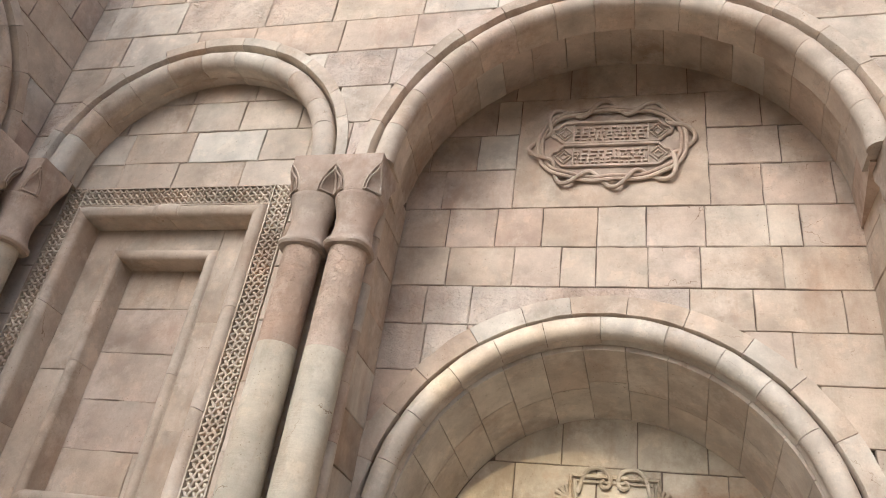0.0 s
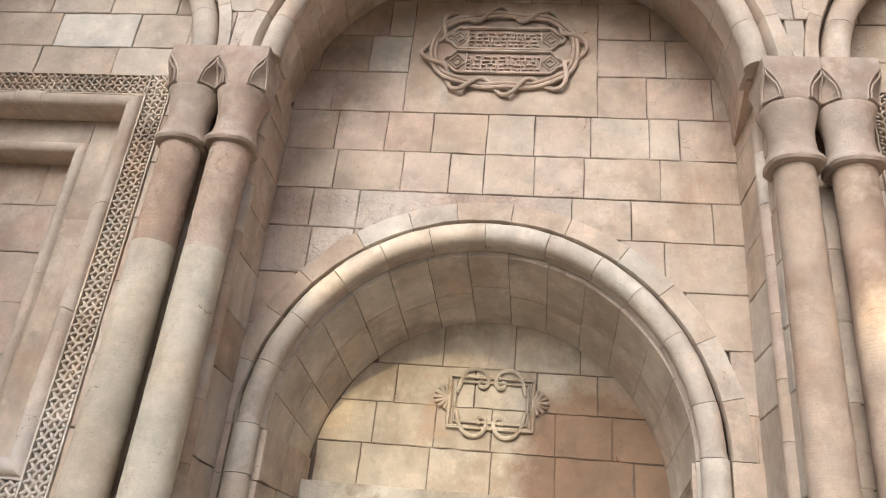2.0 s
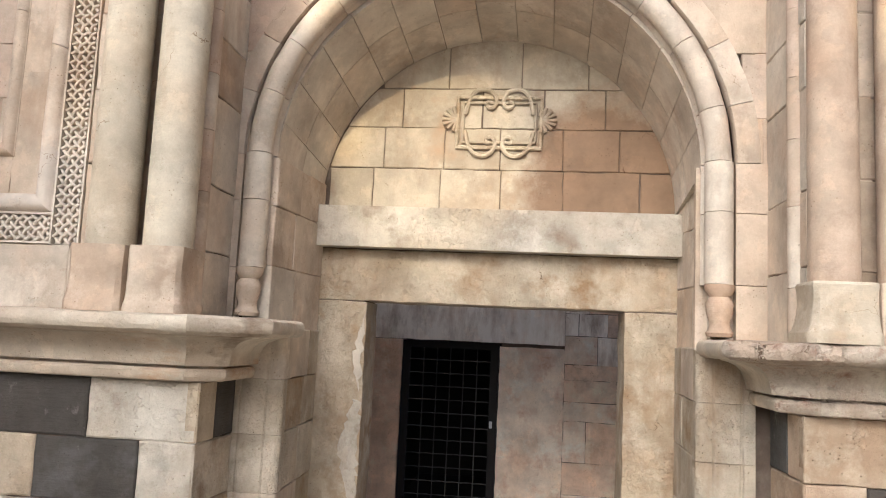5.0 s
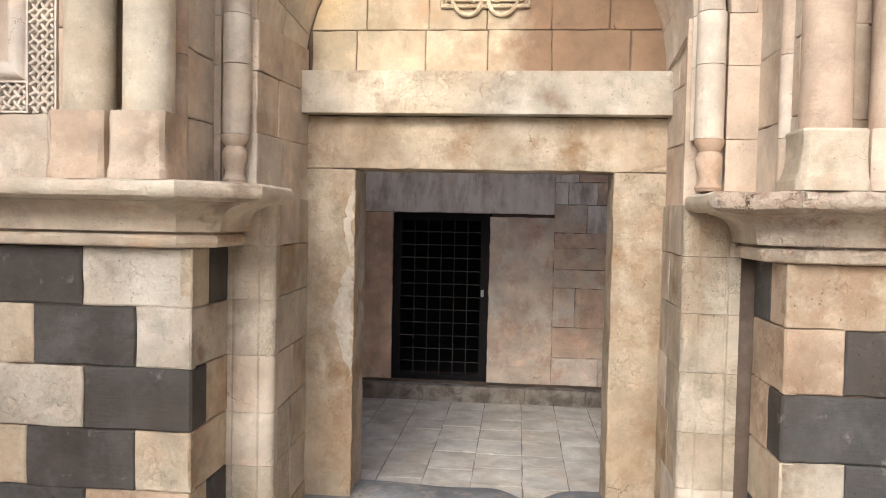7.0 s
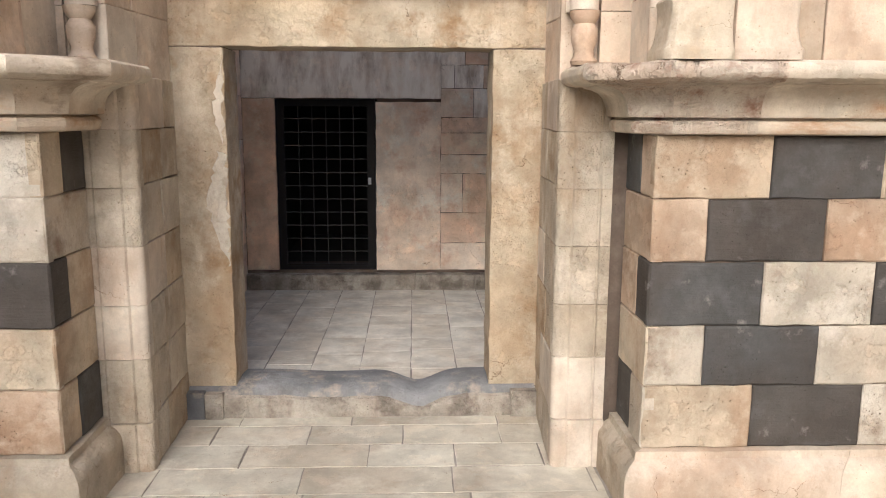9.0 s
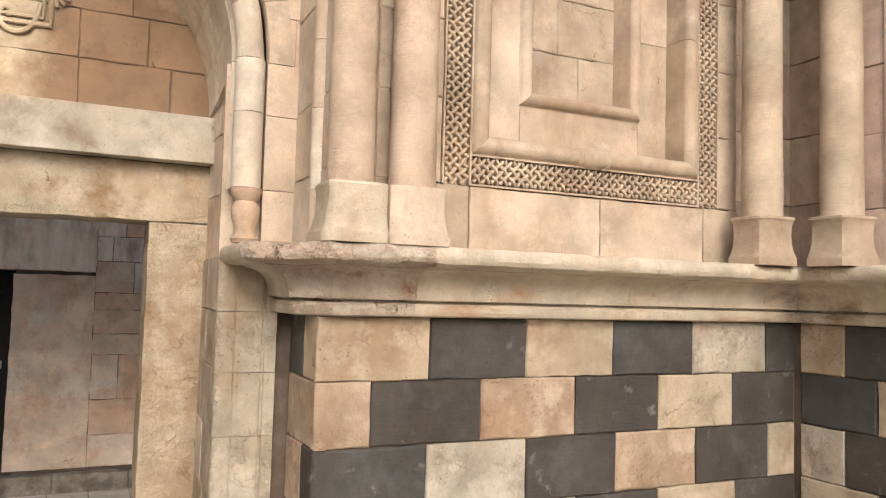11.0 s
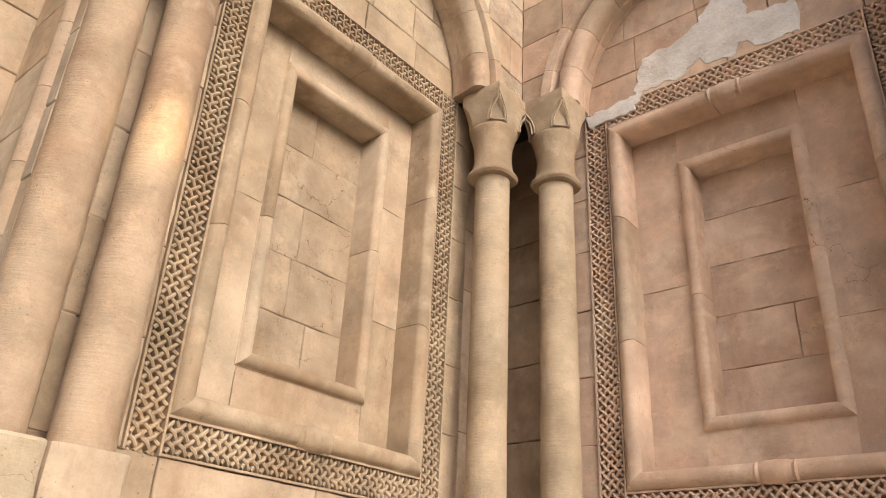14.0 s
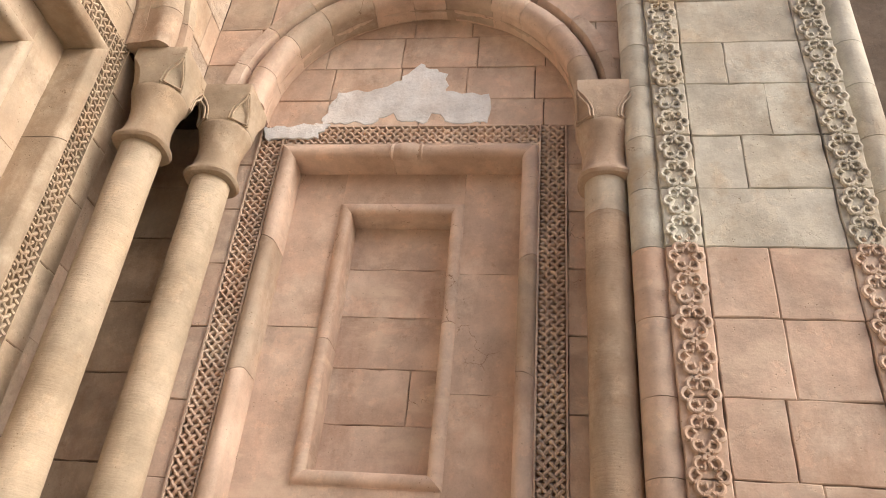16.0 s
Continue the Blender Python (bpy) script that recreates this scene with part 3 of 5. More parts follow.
make("corner_stone", *slab(BACK, 1.395, 1.468, 2.08, 3.72, -0.05, -0.006), BEIGE, north)
make("corner_stone", *slab(BACK, -1.468, -1.40, 2.08, 3.72, -0.05, -0.006), BEIGE, north)

# ---- side recess surfaces ----


def bay(f, u0, b0, b1, parent, mats):
    """Wall of a blind bay about its carved frame, from the cornice to the arch."""
    c0, c1 = (1.70, 3.965) if u0 > 1 else ((-3.965, -1.70) if u0 < -1 else (u0 - 1.16, u0 + 1.16))
    hi = arc(u0, SPRING, SIDE_R + 0.0)
    courses(f, c0, c1, [Z_BASE, 2.44], 0, 0.04, mats, parent, (0.5, 0.8))
    zs = [2.44, 2.86, 3.25, 3.66, 4.05, 4.42, 4.75, 5.05]
    courses(f, c0, b0, zs, 0, 0.04, mats, parent, (0.9, 1.0))
    courses(f, b1, c1, zs, 0, 0.04, mats, parent, (0.9, 1.0))
    courses(f, u0 - 1.05, u0 + 1.05, [5.05, 5.27, 5.55, 5.83, 6.1], 0, 0.04, mats, parent, (0.35, 0.6), hi=lambda u: max(hi(u), 5.051))


bay(NORTH, -SIDE_U, -3.81, -2.04, north, (BEIGE, BEIGE, PALE))
bay(NORTH, SIDE_U, 2.04, 3.81, north, (TAN, TAN, BEIGE))
bay(EAST, 0, -0.98, 0.885, east, (ROSE, SMEARED, ROSE))
bay(WEST, 0, -0.885, 0.98, west, (PINK, BEIGE))


ZC = [Z_BASE, 2.55, 3.0, 3.5, 3.95, 4.4, 4.8, 5.3]
for f, a, b, wl in ((NORTH, 3.90, 4.80, north), (EAST, -1.92, -1.12, east), (NORTH, -4.62, -3.90, north), (WEST, 1.12, 1.92, west)):
    courses(f, a, b, ZC, -0.28, 0.03, (BEIGE, PINK), wl, (0.9, 1.0))
for f, u, wl in ((NORTH, 3.935, north), (EAST, -1.135, east), (NORTH, -3.935, north), (WEST, 1.135, west)):
    make("return_stone", *slab(f, u - 0.028, u + 0.028, Z_BASE, 5.05, -0.31, -0.004), BEIGE, wl)
for s in (-1, 1):
    courses(NORTH, min(s * 1.5, s * 1.75), max(s * 1.5, s * 1.75), ZC, -0.25, 0.03, (BEIGE, PALE), north, (0.9, 1.0))
    make("return_stone", *slab(NORTH, s * 1.73 - 0.03, s * 1.73 + 0.03, Z_BASE, 5.05, -0.28, -0.004), BEIGE, north)

# ---- carved niche frames ----
def lattice(put, length, width, strands=5, h=0.038):
    """Interlaced strands zigzagging along a band; put(s, t, w) places a point."""
    t0, t1 = 0.016, width - 0.016
    span = t1 - t0
    period = 2 * span
    items = []
    half = 0.0070
    n = 2 * strands
    for k in range(strands):
        for d in (0, 1):
            start = (k + 0.25) * period / strands - period - (span if d else 0)
            s = start
            while s < length:
                if s + span > 0:
                    up = d == 0
                    line = []
                    for i in range(n + 1):
                        q = s + span * i / n
                        t = t0 + span * i / n if up else t1 - span * i / n
                        over = math.cos(math.pi * i / 2)
                        g = put(q, t, 0)
                        age = noise.noise(g * 3.1) + 0.7 * noise.noise(g * 17)
                        line.append((q + 0.003 * noise.noise(g * 23), t + 0.003 * noise.noise(g * 23 + Vector((5, 2, 9))), h * (0.80 + 0.20 * over + 0.24 * min(0.4, age))))
                    line = [p for p in line if -0.001 <= p[0] <= length + 0.001]
                    if len(line) > 1:
                        sg = half * 0.7071
                        e = -1 if up else 1
                        va, fa = [], []
                        for q, t, w in line:
                            va += [put(q - sg * 1.3, t - e * sg * 1.3, 0), put(q - sg, t - e * sg, w - 0.004), put(q, t, w), put(q + sg, t + e * sg, w - 0.004), put(q + sg * 1.3, t + e * sg * 1.3, 0)]
                        for i in range(len(line) - 1):
                            for j in range(4):
                                fa.append((i * 5 + j, i * 5 + j + 1, i * 5 + j + 6, i * 5 + j + 5))
                        items.append((va, fa))
                s += period
    return items


def carved_band(f, u0, u1, v0, v1, parent, mat):
    b = 0.158
    sides = [
        (lambda s, t, w: f(u0 + t, v0 + s, w), v1 - v0),
        (lambda s, t, w: f(u1 - t, v0 + s, w), v1 - v0),
        (lambda s, t, w: f(u0 + b + s, v0 + t, w), u1 - u0 - 2 * b),
        (lambda s, t, w: f(u0 + b + s, v1 - t, w), u1 - u0 - 2 * b)]
    for put, length in sides:
        def raised(s, t, w, put=put):
            return put(s, t, w - 0.024)
        make("carved_interlace", *merge(lattice(raised, length, b)), mat, parent, "carved interlace ribbons", sharp=50)
        items = []
        for t0, t1 in ((0.0, 0.010), (b - 0.010, b)):
            c = [put(s, t, w) for w in (-0.06, 0.012) for s in (0, length) for t in (t0, t1)]
            items.append((c, [(0, 1, 3, 2), (4, 6, 7, 5), (0, 4, 5, 1), (2, 3, 7, 6), (0, 2, 6, 4), (1, 5, 7, 3)]))
        c = [put(s, t, w) for w in (-0.06, -0.026) for s in (0, length) for t in (0.009, b - 0.009)]
        items.append((c, [(0, 1, 3, 2), (4, 6, 7, 5), (0, 4, 5, 1), (2, 3, 7, 6), (0, 2, 6, 4), (1, 5, 7, 3)]))
        make("band_slab", *merge(items), mat, parent)


def roll_frame(f, u0, u1, v0, v1, r, w, deep, mats, parent, knots=False, cuts=3):
    """Four half-round mouldings round an opening, mitred, each in a few lengths; outside edge given."""
    prof = [(0.0, -0.03), (0.0, 0.004)] + [(r + 0.004 - r * math.cos(radians(a)), r * math.sin(radians(a)) * 0.9) for a in range(10, 181, 17)] + [(2 * r + 0.004, deep)] + [(2 * r - 0.02, deep)]
    corners = [(u0, v0), (u1, v0), (u1, v1), (u0, v1)]
    ins = [(1, 1), (-1, 1), (-1, -1), (1, -1)]
    for k in range(4):
        (au, av), (bu, bv) = corners[k], corners[(k + 1) % 4]
        (ia, ja), (ib, jb) = ins[k], ins[(k + 1) % 4]
        n = cuts if k % 2 else max(1, cuts - 1)
        ts = [0.0] + [(i + rng.uniform(-0.15, 0.15)) / n for i in range(1, n)] + [1.0]
        for t0, t1 in zip(ts, ts[1:]):
            sub = 1 if not knots else max(1, int(abs(t1 - t0) * 14))
            rings = []
            for q in range(sub + 1):
                t = t0 + (t1 - t0) * q / sub
                g = 0.002 if q == 0 and t0 > 0 else (-0.002 if q == sub and t1 < 1 else 0)
                ring = []
                for d, h in prof:
                    pa, pb = (au + ia * d, av + ja * d), (bu + ib * d, bv + jb * d)
                    ln = math.hypot(pb[0] - pa[0], pb[1] - pa[1])
                    tt = t + g / ln
                    bump = rng.uniform(-0.004, 0.004) if knots and 0 < q < sub and h > 0.004 else 0
                    ring.append(f(pa[0] + (pb[0] - pa[0]) * tt, pa[1] + (pb[1] - pa[1]) * tt, w + h + bump))
                rings.append(ring)
            make("roll_moulding", *loft(rings), rng.choice(mats), parent, sharp=45)


def beads(f, u, v, w, r, parent, mat):
    """A turned knot in the middle of a roll."""
    prof = [(-0.10, 1.0), (-0.09, 1.16), (-0.075, 1.0), (-0.05, 1.22), (0.0, 1.28), (0.05, 1.22), (0.075, 1.0), (0.09, 1.16), (0.10, 1.0)]
    rings = [[f(u + s, v + r * k * math.cos(a), w + r * k * math.sin(a) * 0.95) for a in steps(0, 2 * math.pi, 14)[:-1]] for s, k in prof]
    make("roll_knot", *loft(rings), mat, parent)


def niche(f, b0, b1, i0, i1, iz0, iz1, label, mats, panel, backs):
    n = empty("blind_window", label=label, category="blind window")
    v0, v1 = 2.44, 5.05
    carved_band(f, b0, b1, v0, v1, n, mats[0])
    r1, r2, d1, d2 = 0.046, 0.036, -0.15, -0.30
    a0, a1, z0, z1 = b0 + 0.158, b1 - 0.158, v0 + 0.158, v1 - 0.158
    roll_frame(f, a0, a1, z0, z1, r1, 0.0, d1, mats, n, knots=True)
    o0, o1, y0, y1 = a0 + 2 * r1, a1 - 2 * r1, z0 + 2 * r1, z1 - 2 * r1
    # set-back panel, four lengths about the inner opening
    for u0, u1, w0, w1, nn in ((o0, i0 + 0.01, y0, y1, 2), (i1 - 0.01, o1, y0, y1, 3)):
        vs = steps(w0, w1, nn)
        for q, (a, b) in enumerate(zip(vs, vs[1:])):
            stone(f, rect(u0, u1, a, b), d1, 0.03, rng.choice(panel), n, "panel_stone", rough=0.001, worn=0.002, joint=0.0008)
    stone(f, rect(i0 + 0.01, i1 - 0.01, y0, iz0 + 0.01), d1, 0.03, rng.choice(panel), n, "panel_stone", rough=0.001, worn=0.002, joint=0.0008)
    stone(f, rect(i0 + 0.01, i1 - 0.01, iz1 - 0.01, y1), d1, 0.03, rng.choice(panel), n, "panel_stone", rough=0.001, worn=0.002, joint=0.0008)
    roll_frame(f, i0, i1, iz0, iz1, r2, d1, d2, panel, n, cuts=2)
    courses(f, i0 + 2 * r2 - 0.02, i1 - 2 * r2 + 0.02, steps(iz0 + 0.05, iz1 - 0.05, 5), d2, 0.03, backs, n, (0.36, 0.9) if f is NORTH else (0.9, 1.0), rough=0.001, joint=0.0007)
    for v in (z0 + r1, z1 - r1):
        beads(f, (b0 + b1) / 2, v, 0.0, r1, n, mats[0])
    return n


niche(NORTH, 2.04, 3.81, 2.552, 3.36, 2.92, 4.63, "blind stone window with interlace-carved border and moulded frame", (TAN, TAN, TAN), (TAN, BEIGE), (FLAKY, FLAKY))
niche(NORTH, -3.81, -2.04, -3.36, -2.552, 2.92, 4.63, "blind stone window framed by a carved interlace band", (NICHE_WHITE, NICHE_WHITE), (NICHE_WHITE, NICHE_WHITE), (PINK, BEIGE))
niche(EAST, -0.98, 0.885, -0.44, 0.304, 2.90, 4.57, "pinkish blind stone window with interlace-carved border", (ROSE, PINK, ROSE), (SMEARED, ROSE), (SMEARED,))
niche(WEST, -0.885, 0.98, -0.304, 0.44, 2.90, 4.57, "blind stone window in the side wall", (PINK, BEIGE), (PINK, BEIGE), (PINK, BEIGE))


# ---- columns ----
def sq(cx, cy, z, h, p, n=24):
    out = []
    for i in range(n):
        a = 2 * math.pi * (i + 0.5) / n
        c, s = math.cos(a), math.sin(a)
        k = h / (abs(c) ** p + abs(s) ** p) ** (1 / p)
        out.append(Vector((cx + k * c, cy + k * s, z)))
    return out


def column(x, y, r, mats, label, turn=0, ztop=2.40, split=None, twin=None):
    c = empty("column", (x, y, Z_BASE), label=label, category="column", group="wall columns")
    rot = Matrix.Rotation(turn, 4, "Z")

    def place(v):
        return [rot @ Vector((p[0], p[1], p[2] - Z_BASE)) for p in v]

    h = ztop - Z_BASE
    rings = [sq(0, 0, Z_BASE + q, k, 7) for q, k in ((0.0, 0.1445), (0.035, 0.1448), (0.047, 0.143), (0.055, 0.139), (0.085, 0.130), (0.12, 0.124), (0.17, 0.121), (h - 0.05, 0.124), (h - 0.022, 0.132), (h - 0.016, 0.137), (h - 0.004, 0.137), (h, 0.131))]
    if twin:
        # a base cut to stand beside its fellow: side of the free edge, reach to the fellow, reach and flare of the free edge
        free, near, far, flare = twin
        rings = []
        for q, k in ((0.0, 1.0), (0.040, 1.0), (0.048, 0.86), (0.056, 0.62), (0.085, 0.32), (0.125, 0.10), (h * 0.62, 0.0), (h - 0.035, 0.05), (h - 0.012, 0.2), (h, 0.0)):
            ring = []
            for p in sq(0, 0, Z_BASE + q, 1.0, 9, 40):
                chip = 0.004 * noise.noise(Vector((x * 5 + p.x * 2, p.y * 2, p.z * 11)))
                reach = far + flare * k if p.x * free > 0 else near + 0.006 * k
                ring.append(Vector((p.x * reach + chip, p.y * (far + flare * k) + chip, p.z)))
            rings.append(ring)
    v, q = loft(rings)
    make("base", place(v), q, mats[2], c)
    cuts = [ztop] + ([split] if split else []) + [4.42]
    for k, (a, b) in enumerate(zip(cuts, cuts[1:])):
        n = max(4, int((b - a) / 0.09))
        rings = []
        for i, z in enumerate(steps(a + (0.001 if k else 0), b, n)):
            rr = r * (1.0 - 0.03 * (z - ztop) / 2)
            rings.append([Vector((math.cos(t) * (rr + 0.0022 * noise.noise(Vector((x * 3 + math.cos(t), y + math.sin(t), z * 4)))), math.sin(t) * (rr + 0.0022 * noise.noise(Vector((x * 3 + math.cos(t), 4 + math.sin(t), z * 4)))), z)) for t in steps(0, 2 * math.pi, 32)[:-1]])
        v, q = loft(rings)
        make("shaft", place(v), q, mats[0] if (k == 0 or not split) else mats[1], c)
    # capital: waisted bell under a block whose lower corners are cut to pointed leaves
    rings = [sq(0, 0, z, k, p) for z, k, p in ((4.415, r * 0.98, 2), (4.42, 0.134, 3), (4.435, 0.144, 3), (4.452, 0.143, 2.8), (4.468, 0.130, 2.5), (4.51, 0.121, 2.2), (4.58, 0.117, 2), (4.64, 0.121, 2), (4.69, 0.131, 2), (4.73, 0.142, 2), (4.755, 0.148, 2.2), (4.772, 0.148, 2.4), (4.785, 0.142, 2.4))]
    v, q = loft(rings)
    cap = make("capital", place(v), q, mats[3], c)
    g = 0.148
    def octo(k):
        return [(g, -k * g), (g, k * g), (k * g, g), (-k * g, g), (-g, k * g), (-g, -k * g), (-k * g, -g), (k * g, -g)]

    leaf = ((4.772, 0.44, 0.95), (4.786, 0.42, 1.0), (4.83, 0.45, 1.0), (4.87, 0.53, 1.0), (4.91, 0.66, 1.0), (4.945, 0.82, 1.0), (4.972, 0.975, 1.0), (5.045, 0.975, 1.0), (5.05, 0.975, 0.99))
    rings = [[Vector((px * s, py * s, z)) for px, py in octo(k)] for z, k, s in leaf]
    v, q = loft(rings)
    make("abacus", place(v), q, mats[3], cap)
    for sx in (-1, 1):
        for k in (0.0, 0.018):
            ka = k / g
            side = [Vector((sx * g, -min(q + ka, 0.97) * g, z - (k if z > 4.9 else 0))) for z, q, s in leaf[1:7]]
            fore = [Vector((sx * min(q + ka, 0.97) * g, -g, z - (k if z > 4.9 else 0))) for z, q, s in leaf[1:7]]
            pts = side + fore[::-1]
            pts.append(pts[0])
            v, q = tube(pts, 0.006, 6)
            make("leaf_rib", place(v), q, mats[3], cap)
    return c


COL_L = "pale yellowish limestone column with pinkish upper shaft and carved capital"
COL_R = "warm limestone column with carved bell capital on the cornice"
column(-1.785, 3.65, 0.117, (YELLOW, ERODED, BEIGE, CARVED), COL_L, ztop=2.42, split=3.80, twin=(-1, 0.136, 0.134, 0.012))
column(-1.495, 3.65, 0.117, (YELLOW, ERODED, BEIGE, CARVED), COL_L, ztop=2.42, split=3.78, twin=(1, 0.136, 0.134, 0.012))
column(1.532, 3.65, 0.105, (WARM, WARM, YELLOW, CARVED), COL_R, ztop=2.37, twin=(-1, 0.142, 0.124, 0.030))
column(1.826, 3.65, 0.109, (WARM, YELLOW, BEIGE, CARVED), COL_R, ztop=2.37, twin=(1, 0.147, 0.126, 0.026))
COL_C = "slender beige limestone column in the corner of the walls"
column(3.93, 3.58, 0.11, (TAN_SHAFT, TAN_SHAFT, TAN, TAN), COL_C, ztop=2.38)
column(4.22, 3.30, 0.11, (TAN_SHAFT, TAN_SHAFT, TAN, TAN), COL_C, turn=-math.pi / 2, ztop=2.38)
column(4.23, 1.143, 0.113, (WARM, PALE, BEIGE, PINK), "warm limestone column beside the carved pier", turn=-math.pi / 2, ztop=2.38, split=4.2)
column(-3.89, 3.58, 0.11, (YELLOW, YELLOW, BEIGE, PINK), COL_C, ztop=2.38)
column(-4.01, 3.27, 0.11, (YELLOW, YELLOW, BEIGE, PINK), COL_C, turn=math.pi / 2, ztop=2.38)
column(-4.03, 1.147, 0.113, (WARM, PALE, BEIGE, PINK), "warm limestone column in the side wall", turn=math.pi / 2, ztop=2.38)

# ---- portal arch ----
portal = empty("portal_arch", label="round portal arch with pale roll moulding and flat voussoirs", category="arch")
arch(PORTAL, PX, PZ, [(1.360, 0.002), (1.478, 0.002), (1.478, -0.06), (1.352, -0.06), (1.352, -0.010)], 13, lambda: rng.choice((PALE, BEIGE, BEIGE)), portal, "flat_voussoir")
rsec = [(1.259 + 0.068 * math.cos(radians(t)), -0.002 + 0.070 * math.sin(radians(t))) for t in range(215, -60, -17)] + [(1.322, -0.09), (1.35, -0.09), (1.35, -0.12), (1.20, -0.12), (1.185, -0.075)]
arch(PORTAL, PX, PZ, rsec, 12, lambda: PALE, portal, "roll_voussoir")
make("spandrel_core", *ring_piece(PORTAL, PX, PZ, -0.02, math.pi + 0.02, [(1.362, -0.062), (1.88, -0.062), (1.88, -0.12), (1.362, -0.12)], 32), MORTAR, portal)
# vault behind the arch, narrowing slightly towards the door


def vault_point(a, y, extra=0.0):
    k = (y - 4.38) / (5.15 - 4.38)
    r = 1.190 + (1.155 - 1.190) * k + extra
    return Vector((PX + 0.035 * k + r * math.cos(a), y, 3.02 + (2.90 - 3.02) * k + r * math.sin(a)))


count = 15
for i in range(count):
    a0, a1 = math.pi * i / count + 0.0018, math.pi * (i + 1) / count - 0.0018
    shift = rng.uniform(-0.1, 0.1)
    ys = [4.40, 4.78 + shift, 5.16]
    for y0, y1 in zip(ys, ys[1:]):
        verts, faces, m = [], [], 4
        for a in steps(a0, a1, m):
            verts += [vault_point(a, y0 + 0.002), vault_point(a, y1 - 0.002), vault_point(a, y1 - 0.002, 0.06), vault_point(a, y0 + 0.002, 0.06)]
        for j in range(m):
            for k in range(4):
                faces.append((j * 4 + k, j * 4 + (k + 1) % 4, j * 4 + 4 + (k + 1) % 4, j * 4 + 4 + k))
        faces += [(0, 1, 2, 3), (m * 4, m * 4 + 1, m * 4 + 2, m * 4 + 3)]
        make("vault_stone", verts, faces, PALE, portal)
shell = []
for a0, a1 in zip(steps(0, math.pi, 24), steps(0, math.pi, 24)[1:]):
    pts = [vault_point(a, y, e) for a in (a0, a1) for y in (4.35, 5.2) for e in (0.05, 0.14)]
    shell.append((pts, [(0, 1, 3, 2), (4, 6, 7, 5), (0, 4, 5, 1), (2, 3, 7, 6), (0, 2, 6, 4), (1, 5, 7, 3)]))
make("vault_core", *merge(shell), MORTAR, portal)

# ---- portal sides and door wall ----
portal_wall = wall("portal_wall", [
    slab(TYMP, -1.5, 1.5, 2.6, 4.3, -0.4, -0.012),
    slab(DOORF, -1.5, -0.84, -0.3, 2.62, -0.33, -0.012), slab(DOORF, 0.84, 1.5, -0.3, 2.62, -0.33, -0.012), slab(DOORF, -1.5, 1.5, 2.29, 2.7, -0.33, -0.012),
    slab(NORTH, -1.95, -1.42, 2.0, 5.0, -0.9, -0.555), slab(NORTH, 1.42, 1.95, 2.0, 5.0, -0.9, -0.555),
    slab(DOORF, -2.2, -1.28, -0.3, 3.1, -0.2, 0.72), slab(DOORF, 1.28, 2.2, -0.3, 3.1, -0.2, 0.72)],
    "recessed portal wall of ochre limestone round the doorway")


class Slant:
    """A reveal that runs from one plan point to another."""

    def __init__(self, a, b):
        self.a, self.d = Vector((*a, 0)), (Vector((*b, 0)) - Vector((*a, 0)))
        self.l = self.d.length
        self.d.normalize()
        self.n = Vector((self.d.y, -self.d.x, 0))

    def __call__(self, u, v, w):
        return self.a + self.d * u + Vector((0, 0, v)) + self.n * w


